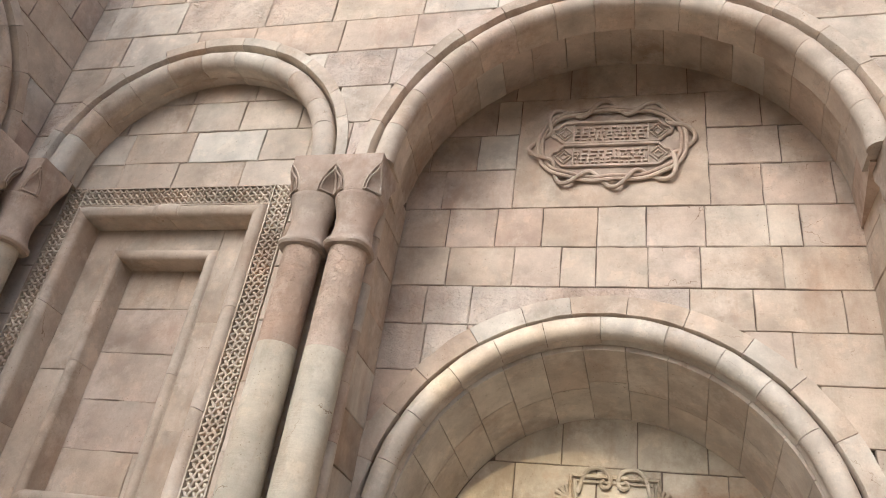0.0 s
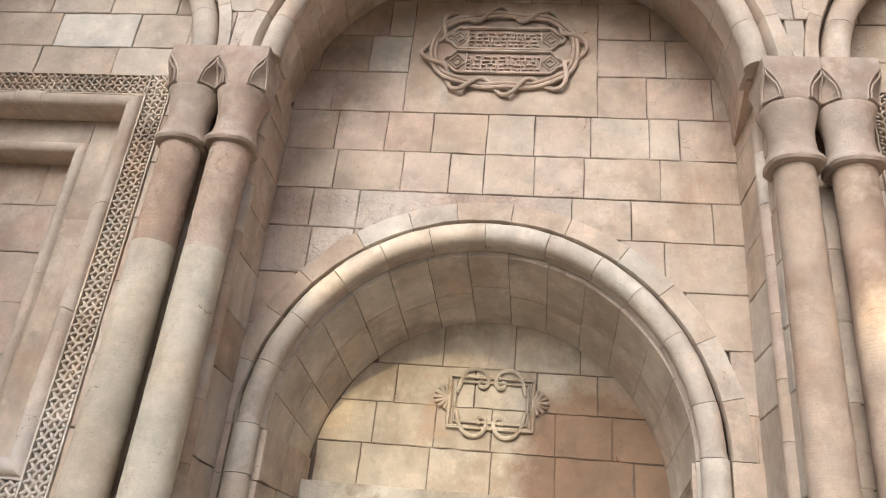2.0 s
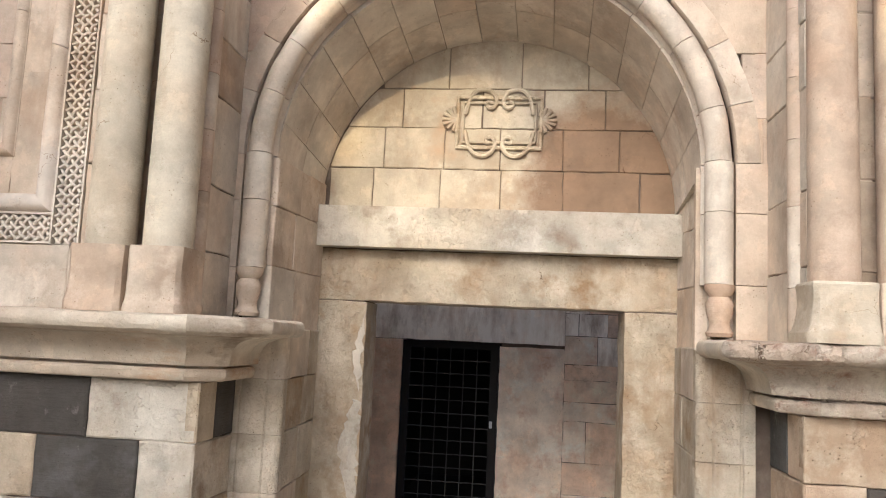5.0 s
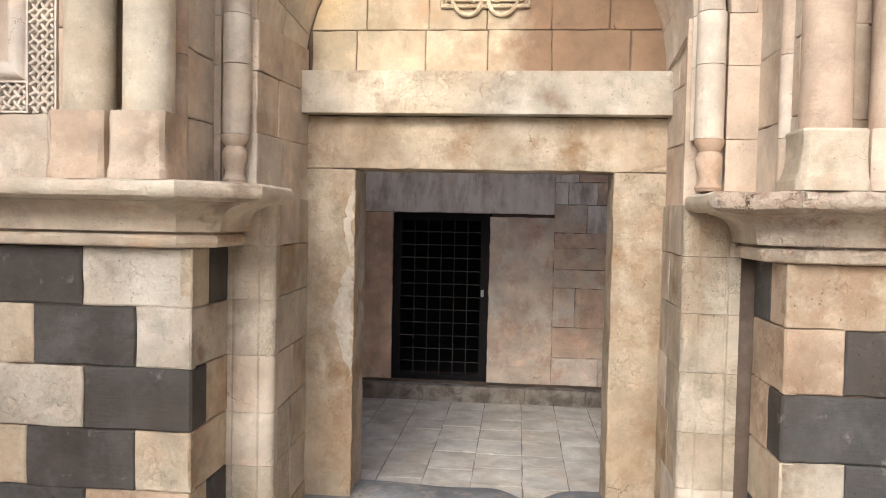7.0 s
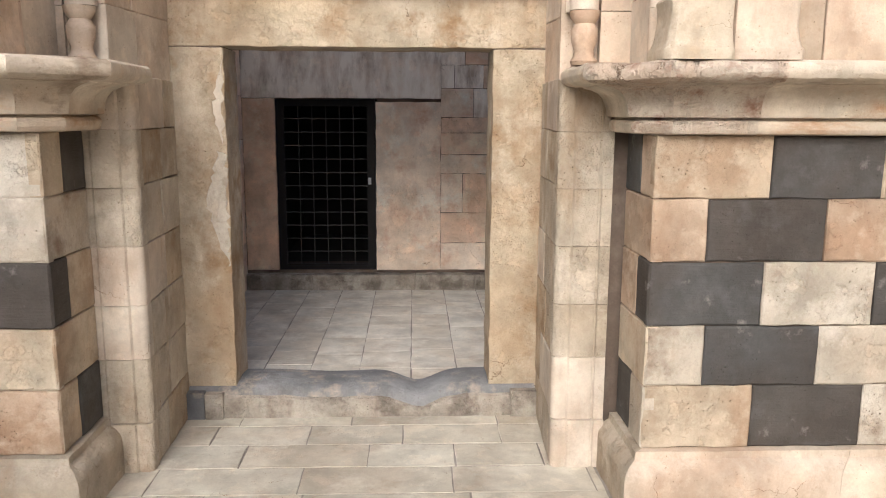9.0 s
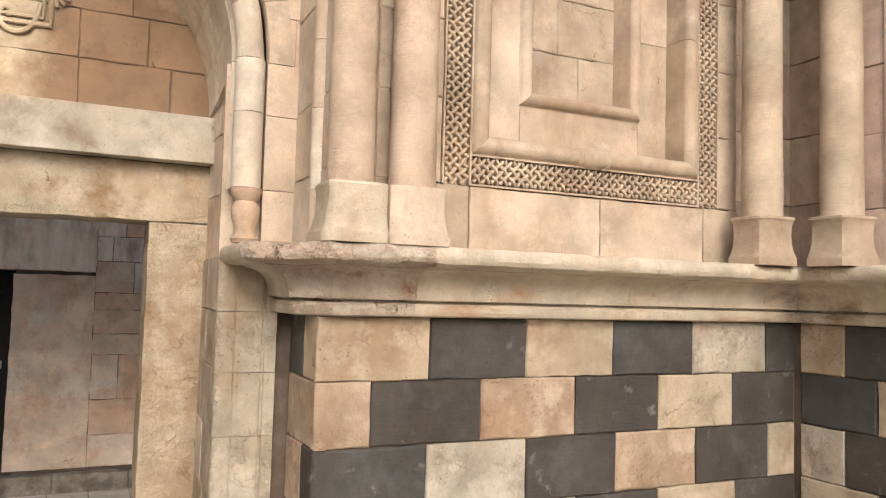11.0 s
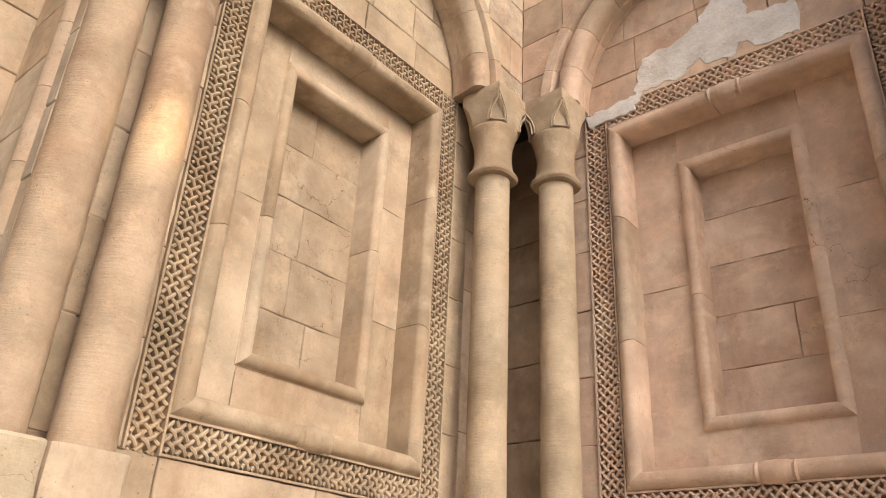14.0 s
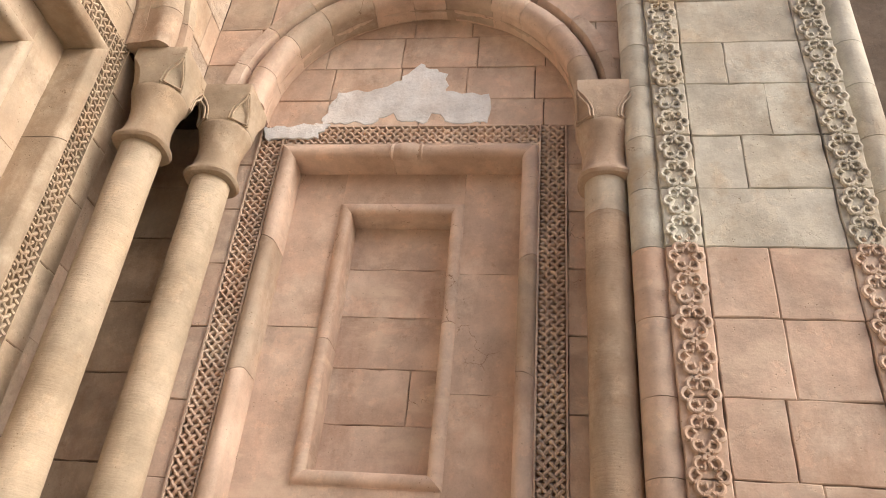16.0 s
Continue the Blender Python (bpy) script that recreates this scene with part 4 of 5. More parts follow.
for s in (-1, 1):
    up = ((s * 1.20 - 0.02, 4.36), (s * 1.142, 5.12))
    lo = ((s * 1.105, 4.40), (s * 1.135, 5.12))
    for (a, b), vs, mats in ((up, [2.06, 2.42, 2.76, 3.04], (PALE, BEIGE)), (lo, [FLOOR, 0.22, 0.55, 0.86, 1.18, 1.50, 1.79, 2.07], (PALE, WEATHERED, WEATHERED, JAMB))):
        f = Slant(a, b) if s < 0 else Slant(b, a)
        courses(f, 0, f.l, vs, 0, 0.16, mats, portal_wall, (0.34, 0.5), rough=0.004)
    # jamb face beside the reveal, with fillet and roll
    jamb = empty("portal_jamb", label="moulded limestone portal jamb with a vertical roll", category="jamb")
    zs = [FLOOR, 0.20, 0.56, 0.86, 1.18, 1.49, 1.79, 2.06]
    for k, (z0, z1) in enumerate(zip(zs, zs[1:])):
        plan = [(1.39, 0.0), (1.335, 0.0), (1.33, -0.012), (1.32, -0.012), (1.315, 0.0), (1.19, 0.0), (1.18, -0.012)]
        plan += [(1.138 + 0.04 * math.cos(radians(t)), -0.045 + 0.04 * math.sin(radians(t))) for t in range(70, 216, 18)] + [(1.10, -0.10), (1.16, -0.2), (1.39, -0.2)]
        plan = [(s * u, w + (0.02 if z1 < 0.21 else 0)) for u, w in plan]
        make("jamb_stone", *prism(PORTAL, plan, z0 + 0.0015, z1 - 0.0015), rng.choice((PALE, WEATHERED, WEATHERED)), jamb, sharp=35)
    zs = [2.40, 2.78, 3.05]
    for z0, z1 in zip(zs, zs[1:]):
        plan = [(1.265 + 0.074 * math.cos(radians(t)), -0.005 + 0.074 * math.sin(radians(t))) for t in range(-40, 216, 17)] + [(1.185, -0.075), (1.20, -0.12), (1.345, -0.12)]
        plan = [(PX + s * u, w) for u, w in plan]
        make("roll_shaft", *prism(PORTAL, plan, z0 + 0.002, z1 - 0.002), PALE, jamb, sharp=35)
        plan = [(PX + s * u, w) for u, w in ((1.352, 0.0), (1.54, 0.0), (1.54, -0.06), (1.352, -0.06))]
        make("flat_stone", *prism(PORTAL, plan, z0 + 0.002, z1 - 0.002), rng.choice((PALE, BEIGE)), jamb)
    plan = [(PX + s * u, w) for u, w in ((1.352, 0.0), (1.54, 0.0), (1.54, -0.06), (1.352, -0.06))]
    make("flat_stone", *prism(PORTAL, plan, 2.06, 2.398), BEIGE, jamb)
    plan = [(PX + s * u, w) for u, w in ((1.17, -0.12), (1.40, -0.12), (1.40, -0.16), (1.17, -0.16))]
    make("back_stone", *prism(PORTAL, plan, 2.06, 3.05), BEIGE, jamb)
    # small vase-shaped colonette base
    cx, cy = PX + s * 1.268, PORT_Y - 0.005
    prof = [(2.13, 0.062), (2.15, 0.07), (2.17, 0.055), (2.20, 0.05), (2.25, 0.066), (2.30, 0.070), (2.335, 0.05), (2.35, 0.062), (2.372, 0.075), (2.398, 0.078)]
    rings = [[Vector((cx + r * math.cos(a), cy + r * math.sin(a), z)) for a in steps(0, 2 * math.pi, 20)[:-1]] for z, r in prof]
    make("vase_base", *loft(rings), BEIGE if s < 0 else WARM, jamb, "eroded vase-shaped colonette foot")

TZ2 = [2.89, 3.17, 3.45, 3.72, 4.1]
courses(TYMP, -1.17, 1.17, TZ2, 0, 0.03, None, portal_wall, (0.34, 0.6), hi=arc(0, 2.90, 1.17), pick=lambda u, v: STAINED, rough=0.002)
lint = make("lintel", *merge([slab(DOORF, -1.17, 1.17, 2.62, 2.885, -0.1, 0.12)]), BLOCK_PALE)
tagged(lint, label="long pale limestone lintel beam over the doorway", category="lintel", kind="structure")
frame_ = empty("door_surround", label="ochre limestone door surround with peeling plaster", category="door surround")
stone(DOORF, rect(-1.17, 1.17, 2.275, 2.618), 0.0, 0.34, JAMB, frame_, "head_stone", rough=0)
for s in (-1, 1):
    u0, u1 = (-1.165, -0.82) if s < 0 else (0.82, 1.165)
    stone(DOORF, rect(u0, u1, 0.10, 2.272), 0.002, 0.34, JAMB, frame_, "jamb_stone", rough=0)
# peeling plaster on the jamb
def flake(f, pts, w, parent, mat=PLASTER, name="plaster_patch", seed=1):
    """A thin ragged skin of plaster."""
    q = random.Random(seed)
    dense = []
    for p, r in zip(pts, pts[1:] + pts[:1]):
        m = max(2, int(math.hypot(r[0] - p[0], r[1] - p[1]) / 0.03))
        for k in range(m):
            t = k / m
            dense.append((p[0] + (r[0] - p[0]) * t + q.uniform(-0.016, 0.016), p[1] + (r[1] - p[1]) * t + q.uniform(-0.016, 0.016)))
    return stone(f, dense, w, 0.012, mat, parent, name, joint=0, worn=0.003, rough=0)


flake(DOORF, [(-0.835, 0.9), (-0.83, 1.3), (-0.835, 1.62), (-0.88, 1.64), (-0.93, 1.45), (-0.965, 1.35), (-0.93, 1.15), (-0.87, 1.0)], 0.007, frame_, BLOCK_PALE)
flake(DOORF, [(-0.84, 1.7), (-0.835, 2.2), (-0.87, 2.1), (-0.90, 1.85)], 0.006, frame_, PALE, seed=4)
flake(EAST, [(-0.62, 5.075), (-0.26, 5.075), (-0.25, 5.13), (-0.17, 5.14), (-0.12, 5.075), (0.04, 5.075), (0.07, 5.14), (0.13, 5.13), (0.15, 5.075), (0.42, 5.075), (0.42, 5.30), (0.16, 5.33), (0.13, 5.50), (-0.05, 5.58), (-0.16, 5.45), (-0.30, 5.36), (-0.55, 5.33)], 0.006, east, seed=2)
flake(EAST, [(-0.95, 4.93), (-0.62, 4.95), (-0.55, 5.06), (-0.97, 5.04)], 0.02, east, seed=6)

# threshold, hollowed by feet
verts, faces, nx = [], [], 40
for i in range(nx + 1):
    x = -1.13 + 2.26 * i / nx
    z = 0.13 - 0.085 * math.exp(-((x - 0.36) / 0.16) ** 2) - 0.02 * math.exp(-((x + 0.2) / 0.3) ** 2)
    for y, zz in ((5.085, FLOOR - 0.02), (5.08, z - 0.09), (5.095, z - 0.03), (5.13, z), (5.3, z + 0.012), (5.46, z - 0.01), (5.47, -0.02)):
        verts.append((x, y, zz))
for i in range(nx):
    for k in range(6):
        faces.append((i * 7 + k, i * 7 + k + 1, i * 7 + 8 + k, i * 7 + 7 + k))
faces += [tuple(range(7)), tuple(range(nx * 7, nx * 7 + 7))]
thr = make("threshold", verts, faces, WORN)
front, cells = [], []
for i in range(nx + 1):
    x = -1.13 + 2.26 * i / nx
    z = 0.13 - 0.085 * math.exp(-((x - 0.36) / 0.16) ** 2) - 0.02 * math.exp(-((x + 0.2) / 0.3) ** 2)
    k = 0.008 * noise.noise(Vector((x * 9, 1, 2)))
    front += [(x, 5.09, FLOOR - 0.02), (x, 5.06 + k, FLOOR - 0.02), (x, 5.058 + k, (FLOOR + z) / 2), (x, 5.066 + k, z - 0.075 + k), (x, 5.09, z - 0.06 + k)]
for i in range(nx):
    cells += [(i * 5 + k, i * 5 + k + 1, i * 5 + 6 + k, i * 5 + 5 + k) for k in range(4)]
make("riser", front, cells, RISER, thr, "stained and chipped riser")
for a, b, top, mat in ((-1.135, -1.02, 0.098, WORN), (-1.015, -0.90, 0.09, RISER), (0.965, 1.135, 0.098, RISER)):
    make("end_block", *slab(DOORF, a, b, FLOOR - 0.02, top, -0.02, 0.085), mat, thr)
tagged(thr, label="dark foot-worn stone threshold with a hollow", category="threshold", kind="structure")

# ---- chequered lower walls ----
ZB = [0.24, 0.565, 0.87, 1.185, 1.49, 1.79]


pale = random.Random(21)


def light_block():
    return pale.choice((BLOCK, BLOCK, BLOCK_PALE, BLOCK_PALE, BLOCK_ROSE))


def chequer(f, u0, u1, parent, starts, reverse=False):
    for k, (v0, v1) in enumerate(zip(ZB, ZB[1:])):
        first, dark = starts[k]
        u, n = (u1 if reverse else u0), 0
        while (u > u0) if reverse else (u < u1):
            ln = first if n == 0 else 0.55 * rng.uniform(0.95, 1.05)
            e = u - ln if reverse else u + ln
            a, b = (max(e, u0), u) if reverse else (u, min(e, u1))
            if b - a > 0.02:
                stone(f, rect(a, b, v0, v1), 0, 0.06, BASALT if dark else light_block(), parent, "block", rough=0.004, worn=0.008, chip=0.0045)
            dark = not dark
            u, n = e, n + 1


XL, XR = -1.36, 1.46
chequer(LOWER, XR, 4.48, north, [(0.55, False), (0.29, False), (0.56, True), (0.27, False), (0.56, False)])
chequer(LOWER, -4.48, XL, north, [(0.55, False), (0.29, False), (0.56, True), (0.29, False), (0.57, False)], reverse=True)
chequer(LOWER_E, -1.57, 2.4, east, [(0.3, True), (0.5, False), (0.3, False), (0.5, True), (0.3, False)])
chequer(LOWER_W, -2.4, 1.57, west, [(0.3, True), (0.5, False), (0.3, False), (0.5, True), (0.3, False)])
for s, x in ((-1, XL), (1, XR)):
    f = Face((x, 3.83, 0), (0, 1, 0), (1, 0, 0)) if s < 0 else Face((x, PORT_Y, 0), (0, -1, 0), (-1, 0, 0))
    ln = PORT_Y - 3.83
    for k, (v0, v1) in enumerate(zip(ZB, ZB[1:])):
        parts = [(0, 0.22, False), (0.22, ln, True)] if k in (0, 4) else ([(0, 0.2, True), (0.2, ln, False)] if k == 2 else [(0, ln, False)])
        for a, b, d in parts:
            if s > 0:
                a, b = ln - b, ln - a
            stone(f, rect(a, b, v0, v1), 0, 0.06, BASALT if d else light_block(), north, "block", rough=0.003, worn=0.008, chip=0.0045)

# ---- plinth and cornice ----


def turns(mats):
    queue = list(mats)

    def take():
        queue.append(queue[0])
        return queue.pop(0)
    return take


def sweep(path, prof, name, mat_pick, parent, out_sign=1.0, cut=0.9, wear=0.008):
    """A profile of (out, z) along a plan path, mitred, out to the right of its way; cut into stones."""
    pts = [Vector((*p, 0)) for p in path]
    norms = []
    for a, b in zip(pts, pts[1:]):
        d = (b - a).normalized()
        norms.append(Vector((d.y, -d.x, 0)) * out_sign)

    def at(i, o):
        if i == 0:
            return pts[0] + norms[0] * o
        if i == len(pts) - 1:
            return pts[-1] + norms[-1] * o
        m = norms[i - 1] + norms[i]
        return pts[i] + m * (o * 2 / m.length_squared)

    for i in range(len(pts) - 1):
        n = max(1, round((pts[i + 1] - pts[i]).length / cut))
        ts = [0] + [(k + rng.uniform(-0.15, 0.15)) / n for k in range(1, n)] + [1]
        for a, b in zip(ts, ts[1:]):
            g = 0.001 / (pts[i + 1] - pts[i]).length
            rings = []
            mat = mat_pick()
            worn = wear * (2.6 if mat.name.startswith("decayed") else 1)
            ta, tb = a + (g if a > 0 else 0), b - (g if b < 1 else 0)
            sub = max(1, int((tb - ta) * (pts[i + 1] - pts[i]).length / 0.05))
            for q, t in enumerate(steps(ta, tb, sub)):
                ring = []
                for o, z in prof:
                    p = at(i, o).lerp(at(i + 1, o), t) + Vector((0, 0, z))
                    k = worn * noise.noise(p * 13) + worn * 1.5 * min(0, noise.noise(p * 4.5 + Vector((3, 1, 7))))
                    ring.append(p + norms[i] * (k if o > 0 and 0 < q < sub else 0) + Vector((0, 0, 0.4 * k if o > 0.2 and 0 < q < sub else 0)))
                rings.append(ring)
            make(name, *loft(rings), mat, parent, sharp=30)


CORN = [(-0.05, 1.79), (0.05, 1.79), (0.072, 1.797), (0.083, 1.815), (0.084, 1.838), (0.074, 1.853), (0.055, 1.858), (0.055, 1.868), (0.098, 1.870), (0.102, 1.90), (0.108, 1.93), (0.122, 1.96), (0.148, 1.986), (0.185, 2.003), (0.225, 2.012), (0.228, 2.018), (0.265, 2.018), (0.305, 2.022), (0.332, 2.036), (0.344, 2.056), (0.345, 2.078), (0.338, 2.098), (0.32, 2.111), (0.25, 2.114), (-0.05, 2.116)]
cor_r = empty("cornice", label="weathered moulded limestone cornice under the columns", category="cornice")
sweep([(XR - 0.02, 4.32), (XR - 0.02, 3.93), (XR + 0.08, 3.83), (XR + 0.44, 3.83), (4.10, 3.83), (4.48, 3.83), (4.48, 3.30), (4.48, -0.2)], CORN, "cornice_stone", turns((EDGE, EDGE_RUST, EDGE_RUST, EDGE, EDGE, EDGE_SOOT, EDGE_SOOT, EDGE, EDGE_SOOT, EDGE)), cor_r, cut=1.35)
cor_l = empty("cornice", label="weathered moulded limestone cornice under the columns", category="cornice")
sweep([(XL + 0.02, 4.32), (XL + 0.02, 3.93), (XL - 0.08, 3.83), (-4.32, 3.83), (-4.32, -0.2)], CORN, "cornice_stone", turns((EDGE, EDGE_SOOT, EDGE, EDGE_SOOT)), cor_l, out_sign=-1.0, cut=1.35)
PLIN = [(-0.05, FLOOR - 0.02), (0.10, FLOOR - 0.02), (0.10, 0.11), (0.095, 0.14), (0.07, 0.175), (0.035, 0.20), (0.03, 0.235), (-0.05, 0.24)]
pl_r = empty("plinth", label="low moulded stone plinth at the wall foot", category="plinth")
sweep([(XR, 4.32), (XR, 3.83), (4.48, 3.83), (4.48, -0.2)], PLIN, "plinth_stone", lambda: rng.choice((WEATHERED, BEIGE)), pl_r)
pl_l = empty("plinth", label="low moulded stone plinth at the wall foot", category="plinth")
sweep([(XL, 4.32), (XL, 3.83), (-4.32, 3.83), (-4.32, -0.2)], PLIN, "plinth_stone", lambda: rng.choice((WEATHERED, BEIGE)), pl_l, out_sign=-1.0)

# ---- carved pier of the east wall ----
pier = empty("carved_pier", label="stone pier with rosette-chain bands, pale above and pink below", category="pier")
ZP = [2.11, 2.5, 2.86, 3.2, 3.57, 3.94, 4.28, 4.62, 4.98, 5.3, 5.65, 6.0, 6.4, 6.8]


def pier_mat(z):
    return (lambda: WHITENED) if z > 3.9 else (lambda: rng.choice((ROSE, SMEARED, SMEARED)))


for z0, z1 in zip(ZP, ZP[1:]):
    pick = pier_mat(z0)
    for uc in (1.265, 2.40):
        plan = [(uc + 0.088 * math.cos(radians(t)), 0.30 + 0.088 * math.sin(radians(t))) for t in range(-60, 241, 20)] + [(uc - 0.06, 0.2), (uc + 0.06, 0.2)]
        make("roll_shaft", *prism(EAST, plan, z0 + 0.002, z1 - 0.002), pick(), pier, sharp=35)
    if rng.random() < 0.5:
        stone(EAST, rect(1.499, 2.125, z0, z1), 0.39, 0.2, pick(), pier)
    else:
        m = rng.uniform(1.72, 1.9)
        stone(EAST, rect(1.499, m, z0, z1), 0.39, 0.2, pick(), pier)
        stone(EAST, rect(m, 2.125, z0, z1), 0.39, 0.2, pick(), pier)


def ring_chain(f, u, z0, z1, w, mat, parent):
    z = z0 + 0.085
    while z < z1 - 0.05:
        outer = [f(u + (0.047 + 0.030 * abs(math.cos(3 * a)) ** 0.6) * math.cos(a), z + (0.049 + 0.030 * abs(math.cos(3 * a)) ** 0.6) * math.sin(a), w + 0.008) for a in steps(0, 2 * math.pi, 72)[:-1]]
        inner = [f(u + (0.043 - 0.012 * math.cos(6 * a)) * math.cos(a), z + (0.045 - 0.012 * math.cos(6 * a)) * math.sin(a), w + 0.006) for a in steps(0, 2 * math.pi, 48)[:-1]]
        make("rosette_strand", *tube(outer, 0.0105, 6, True), mat, parent)
        make("rosette_strand", *tube(inner, 0.0085, 6, True), mat, parent)
        for s in (-1, 1):
            make("link_strand", *tube([f(u + s * 0.022 * math.cos(math.pi * t), z + 0.060 + 0.050 * t, w + 0.006) for t in steps(0, 1, 6)], 0.008, 6), mat, parent)
        z += 0.168


for uc in (1.408, 2.215):
    for z0, z1 in zip(ZP, ZP[1:]):
        m = pier_mat(z0)()
        stone(EAST, rect(uc - 0.088, uc + 0.088, z0, z1), 0.395, 0.2, m, pier, "band_stone", rough=0.001)
    ring_chain(EAST, uc, 2.11, 3.94, 0.396, ROSE, pier)
    ring_chain(EAST, uc, 3.94, 6.6, 0.396, WHITENED, pier)

# ---- medallion of the great arch ----
med = empty("inscribed_medallion", label="carved stone medallion with interlaced border and two inscribed cartouches", category="medallion")
MU, MV = -0.05, 5.74
pts1, pts2, pts3 = [], [], []


def oct_(a, ru, rv, p=3.2):
    c, s = math.cos(a), math.sin(a)
    k = 1 / (abs(c) ** p + abs(s) ** p) ** (1 / p)
    return MU + ru * k * c, MV + rv * k * s


def ring_at(ru, rv, n=240, p=2.6):
    """Points evenly spaced along the oval border, with their outward directions."""
    raw = [oct_(2 * math.pi * i / 1440, ru, rv, p) for i in range(1441)]
    run = [0.0]
    for a, b in zip(raw, raw[1:]):
        run.append(run[-1] + math.hypot(b[0] - a[0], b[1] - a[1]))
    out, k = [], 0
    for i in range(n):
        want = run[-1] * i / n
        while run[k + 1] < want:
            k += 1
        (au, av), (bu, bv) = raw[k], raw[k + 1]
        ln = math.hypot(bu - au, bv - av)
        out.append((au, av, (bv - av) / ln, (au - bu) / ln))
    return out


for i, (u, v, nu, nv) in enumerate(ring_at(0.485, 0.305)):
    q = 8 * 2 * math.pi * i / 240 + 0.9
    pts1.append(BACK(u + nu * 0.018, v + nv * 0.018, 0.030 + 0.010 * math.sin(q)))
    pts3.append(BACK(u - nu * 0.012, v - nv * 0.012, 0.030 + 0.010 * math.sin(q)))
    lobe = math.sin(q)
    pts2.append(BACK(u + nu * (0.016 + 0.064 * lobe), v + nv * (0.016 + 0.064 * lobe), 0.032 - 0.018 * math.cos(q)))
for pts, r in ((pts1, 0.0145), (pts2, 0.0155), (pts3, 0.0135)):
    make("border_strand", *tube(pts, r, 8, True), PINK, med)
make("ground_slab", *loft([[BACK(*oct_(2 * math.pi * i / 64, 0.47 * k, 0.29 * k, 2.6), w) for i in range(64)] for k, w in ((1.0, -0.01), (1.0, 0.006), (0.98, 0.009))]), CARVED, med)
for cv in (MV + 0.105, MV - 0.10):
    rim = [(-0.415, 0), (-0.40, 0.03), (-0.365, 0.042), (-0.35, 0.065), (-0.32, 0.092), (0.32, 0.092), (0.35, 0.065), (0.365, 0.042), (0.40, 0.03), (0.415, 0), (0.40, -0.03), (0.365, -0.042), (0.35, -0.065), (0.32, -0.092), (-0.32, -0.092), (-0.35, -0.065), (-0.365, -0.042), (-0.40, -0.03)]
    dense = []
    for p, q in zip(rim, rim[1:] + rim[:1]):
        dense += [(p[0] + (q[0] - p[0]) * t, p[1] + (q[1] - p[1]) * t) for t in steps(0, 1, 4)[:-1]]
    make("cartouche_rim", *tube([BACK(MU + u, cv + v, 0.022) for u, v in dense], 0.013, 6, True), PINK, med)
    for row in range(4):
        u = -0.245
        while u < 0.235:
            ln = rng.uniform(0.012, 0.05)
            b = cv - 0.066 + row * 0.034 + rng.uniform(-0.005, 0.005)
            make("raised_bar", *slab(BACK, MU + u, MU + min(u + ln, 0.25), b, b + rng.uniform(0.009, 0.014), 0.004, 0.027), PINK, med)
            u += ln + rng.uniform(0.010, 0.022)
    for k in range(13):
        u = -0.235 + k * 0.038 + rng.uniform(-0.01, 0.01)
        b = cv + rng.uniform(-0.07, -0.01)
        make("raised_bar", *slab(BACK, MU + u, MU + u + 0.008, b, b + rng.uniform(0.045, 0.075), 0.004, 0.026), PINK, med)
    for s in (-1, 1):
        for k in (0.052, 0.026):
            make("lozenge", *tube([BACK(MU + s * (0.318 + 1.15 * k * math.cos(a)), cv + 1.2 * k * math.sin(a), 0.018) for a in steps(0, 2 * math.pi, 4)[:-1]], 0.007, 5, True), PINK, med)
        make("lozenge_bar", *tube([BACK(MU + s * 0.255, cv - 0.075, 0.018), BACK(MU + s * 0.255, cv + 0.075, 0.018)], 0.007, 5), PINK, med)

# ---- small relief of the door tympanum ----
rel = empty("tympanum_relief", label="worn carved square relief with looped ribbons and shell fans", category="relief")
RU, RV = -0.01, 3.487
for k, r in ((0, 0.016), (0.036, 0.011)):
    c = [(-0.275 + k, -0.17 + k), (0.275 - k, -0.17 + k), (0.275 - k, 0.17 - k), (-0.275 + k, 0.17 - k)]
    dense = []
    for p, q in zip(c, c[1:] + c[:1]):
        dense += [(p[0] + (q[0] - p[0]) * t, p[1] + (q[1] - p[1]) * t) for t in steps(0, 1, 8)[:-1]]
    make("square_frame", *tube([TYMP(RU + u, RV + v, 0.012) for u, v in dense], r, 6, True), STAINED if k else JAMB, rel)
for sv in (-1, 1):
    for su in (-1, 1):
        # a ribbon that leaves the frame, loops over its edge and curls up inside
        knots = ((0.225, 0.06), (0.215, 0.10), (0.20, 0.155), (0.165, 0.207), (0.112, 0.226), (0.06, 0.212), (0.03, 0.172), (0.026, 0.128), (0.048, 0.100), (0.078, 0.108), (0.080, 0.134), (0.058, 0.142))
        line = []
        for p0, p1, p2, p3 in zip(knots[:1] + knots, knots, knots[1:], knots[2:] + knots[-1:]):
            for t in steps(0, 1, 5)[:-1]:
                line.append([0.5 * (2 * b + (c - a) * t + (2 * a - 5 * b + 4 * c - d) * t * t + (3 * b - a - 3 * c + d) * t ** 3) for a, b, c, d in zip(p0, p1, p2, p3)])
        make("ribbon_loop", *tube([TYMP(RU + su * u, RV + sv * v, 0.016 + 0.006 * math.sin(0.5 * k)) for k, (u, v) in enumerate(line)], 0.015, 7), STAINED, rel)
for su in (-1, 1):
    for k in range(7):
        a = radians(-75 + 25 * k)
        make("shell_rib", *tube([TYMP(RU + su * 0.28, RV + 0.02, 0.012), TYMP(RU + su * (0.28 + 0.10 * math.cos(a)), RV + 0.02 + 0.085 * math.sin(a), 0.02)], 0.013, 6), STAINED, rel)

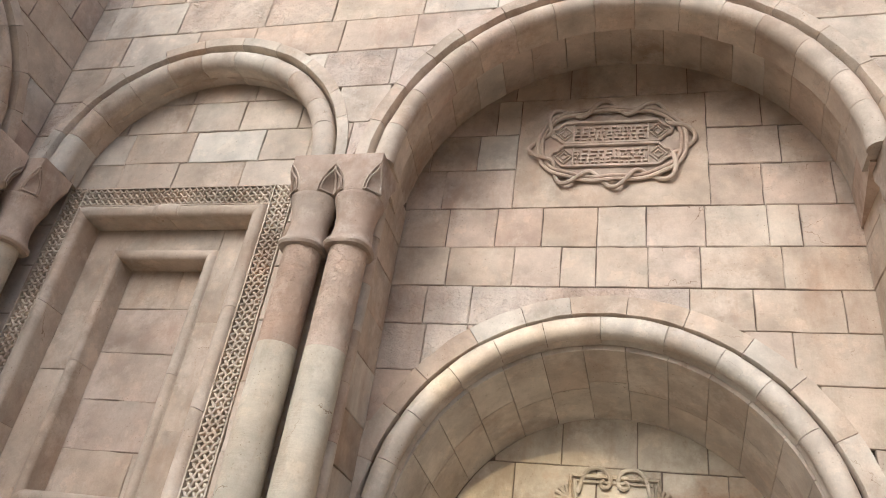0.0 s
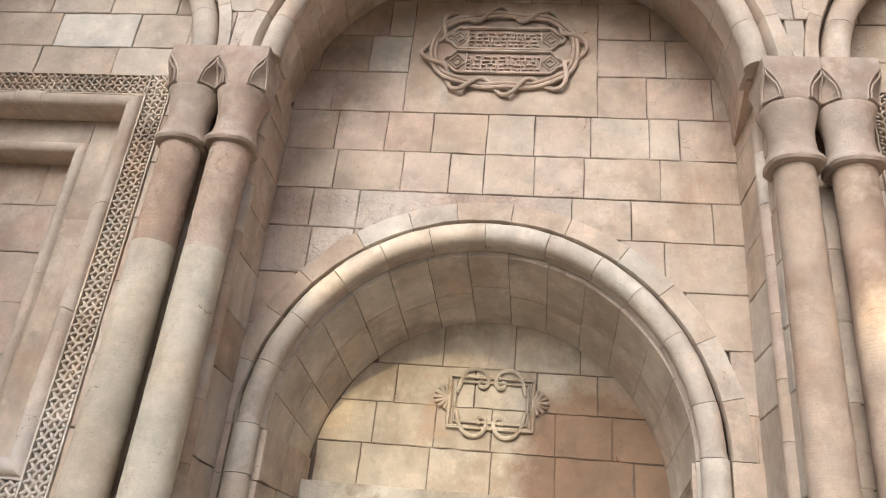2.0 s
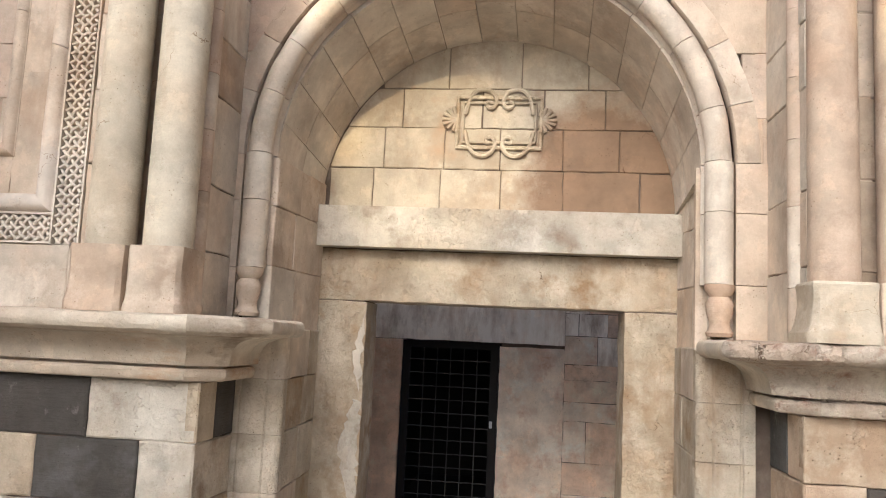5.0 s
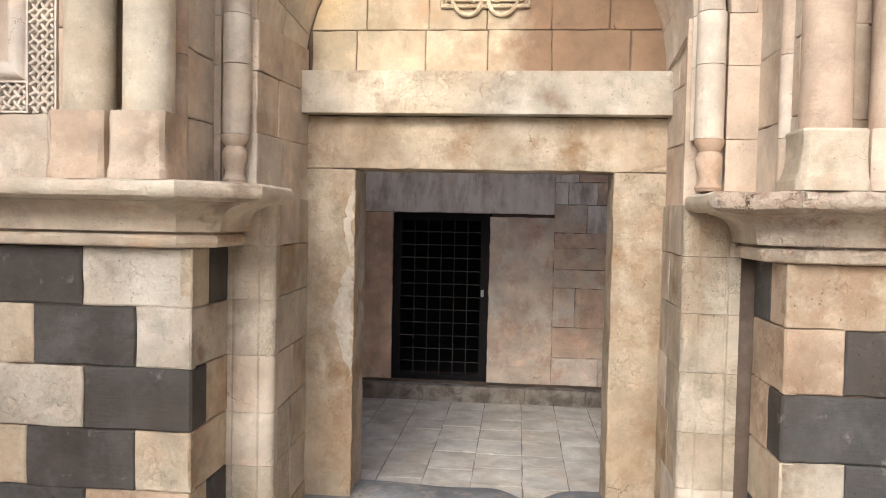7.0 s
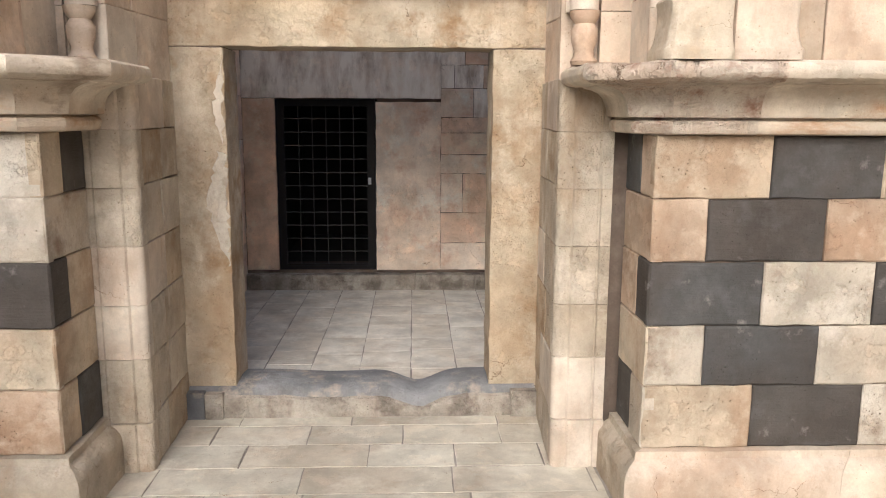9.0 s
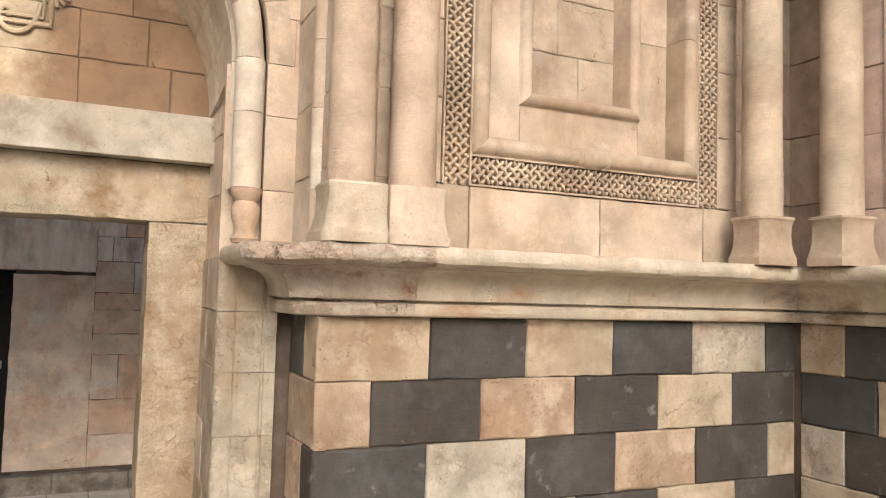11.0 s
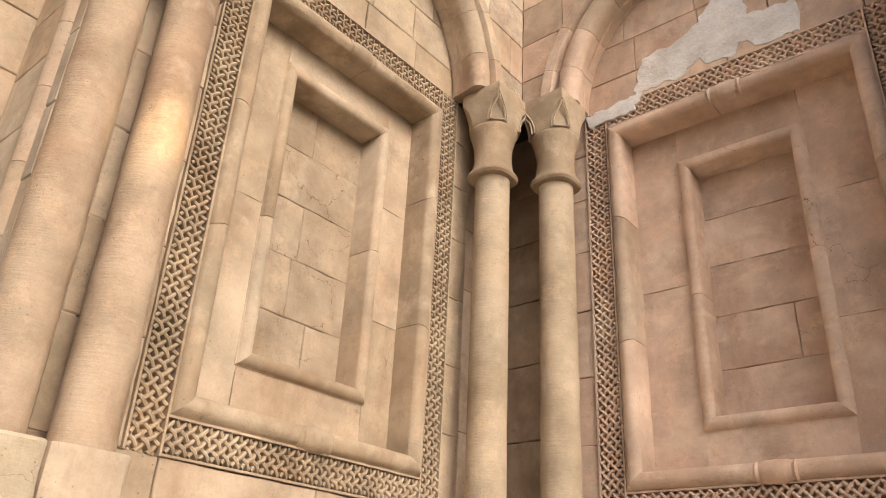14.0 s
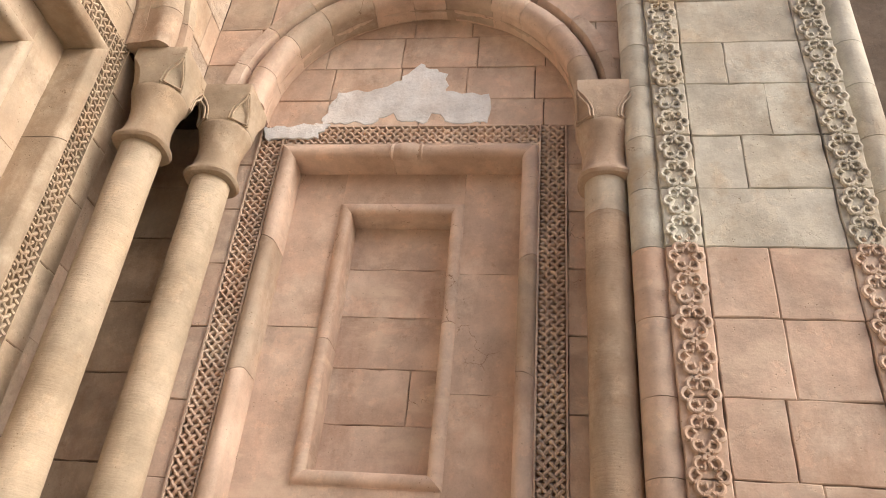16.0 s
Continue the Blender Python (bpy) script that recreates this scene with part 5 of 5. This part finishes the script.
# ---- court beyond the door ----
court = wall("court_wall", [slab(COURTF, -1.8, -1.15, -0.3, 3.1, -0.5, -0.02), slab(COURTF, -0.05, 3.4, -0.3, 3.1, -0.5, -0.02), slab(COURTF, -1.2, 0.0, 2.03, 3.1, -0.5, -0.02), slab(COURTF, -1.2, 0, -0.3, 0.2, -0.5, -0.02)], "reddish soot-streaked stone wall of the inner court")
CW = Face((-1.46, 8.5, 0), (0, 1, 0), (1, 0, 0))
side_c = wall("court_side_wall", [slab(CW, -3.0, 0.1, -0.3, 3.1, -0.5, -0.02), slab(Face((3.4, 8.5, 0), (0, -1, 0), (-1, 0, 0)), -0.1, 3.0, -0.3, 3.1, -0.4, -0.02)], "stone side walls of the inner court")
courses(CW, -3.0, 0, [-0.02, 0.5, 1.05, 1.6, 2.05, 2.7], 0, 0.05, (COURT, COURT_PALE), side_c, (0.5, 0.9))
stone(COURTF, rect(-1.46, 0.62, 2.03, 2.75), 0, 0.05, SOOTY, court)
stone(COURTF, rect(-1.46, -1.12, 0.2, 2.03), 0, 0.05, COURT, court)
stone(COURTF, rect(-0.07, 0.62, 0.2, 2.0), 0, 0.05, COURT_PALE, court)
courses(COURTF, 0.62, 3.4, [0.2, 0.5, 0.83, 1.25, 1.45, 1.68, 1.84], 0, 0.05, (COURT, COURT_PALE), court, (0.3, 0.75), rough=0.006)
courses(COURTF, 0.62, 3.4, [1.84, 2.14, 2.38, 2.75], 0, 0.05, (SOOTY, COURT_PALE, COURT), court, (0.25, 0.5), rough=0.006)
courses(COURTF, -1.46, 3.4, [2.75, 3.1], 0, 0.05, (COURT, SOOTY), court, (0.5, 0.9))
courses(COURTF, -1.46, 3.4, [-0.02, 0.17], 0.10, 0.15, (RISER, RISER), court, (0.6, 1.1), rough=0.01)
# added shell behind the gate opening; its darkness is in the colour
wall("dark_room", [slab(COURTF, -1.3, 0.1, 0.0, 0.2, -2.5, -0.5), slab(COURTF, -1.3, 0.1, 2.1, 2.3, -2.5, -0.5), slab(COURTF, -1.4, -1.2, 0, 2.3, -2.5, -0.5), slab(COURTF, 0.0, 0.2, 0, 2.3, -2.5, -0.5), slab(COURTF, -1.4, 0.2, 0, 2.3, -2.7, -2.5)], "added room shell behind the gate, its shade painted near-black", DARK)
gate = empty("iron_gate", (-0.6, 8.5, 0.2), label="closed black iron grille gate with thin bars", category="gate")
gate.matrix_world = Matrix.Identity(4)
G0, G1, GZ0, GZ1 = -1.117, -0.077, 0.205, 2.02
for a, b, c, d in ((G0, G0 + 0.085, GZ0, GZ1), (G1 - 0.085, G1, GZ0, GZ1), (G0 + 0.085, G1 - 0.085, GZ0, GZ0 + 0.06), (G0 + 0.085, G1 - 0.085, GZ1 - 0.07, GZ1)):
    make("gate_frame", *slab(COURTF, a, b, c, d, -0.10, -0.03), IRON, gate)
for k in range(1, 6):
    u = G0 + 0.085 + (G1 - G0 - 0.17) * k / 6
    make("upright_bar", *tube([COURTF(u, GZ0 + 0.05, -0.075), COURTF(u, GZ1 - 0.06, -0.075)], 0.006, 6), BAR, gate)
for k in range(1, 12):
    v = GZ0 + 0.05 + (GZ1 - GZ0 - 0.11) * k / 12
    make("cross_bar", *tube([COURTF(G0 + 0.08 + (G1 - G0 - 0.16) * t, v + 0.005 * abs(math.sin(6 * math.pi * t)), -0.06) for t in steps(0, 1, 24)], 0.006, 6), BAR, gate)
make("lock", *slab(COURTF, G1 - 0.075, G1 - 0.045, 1.13, 1.20, -0.03, -0.012), STEEL, gate, "small bright lock")

# ---- outer paving ----
pave(FLOOR, -4.2, -1.37, 3.2, 3.72, (0.3, 0.42), (0.5, 0.9), PAVER)
pave(FLOOR, 1.37, 4.36, 3.2, 3.72, (0.3, 0.42), (0.5, 0.9), PAVER)
pave(FLOOR, -6.2, 6.2, -6.2, -0.4, (0.55, 0.7), (0.9, 1.3), PAVER)
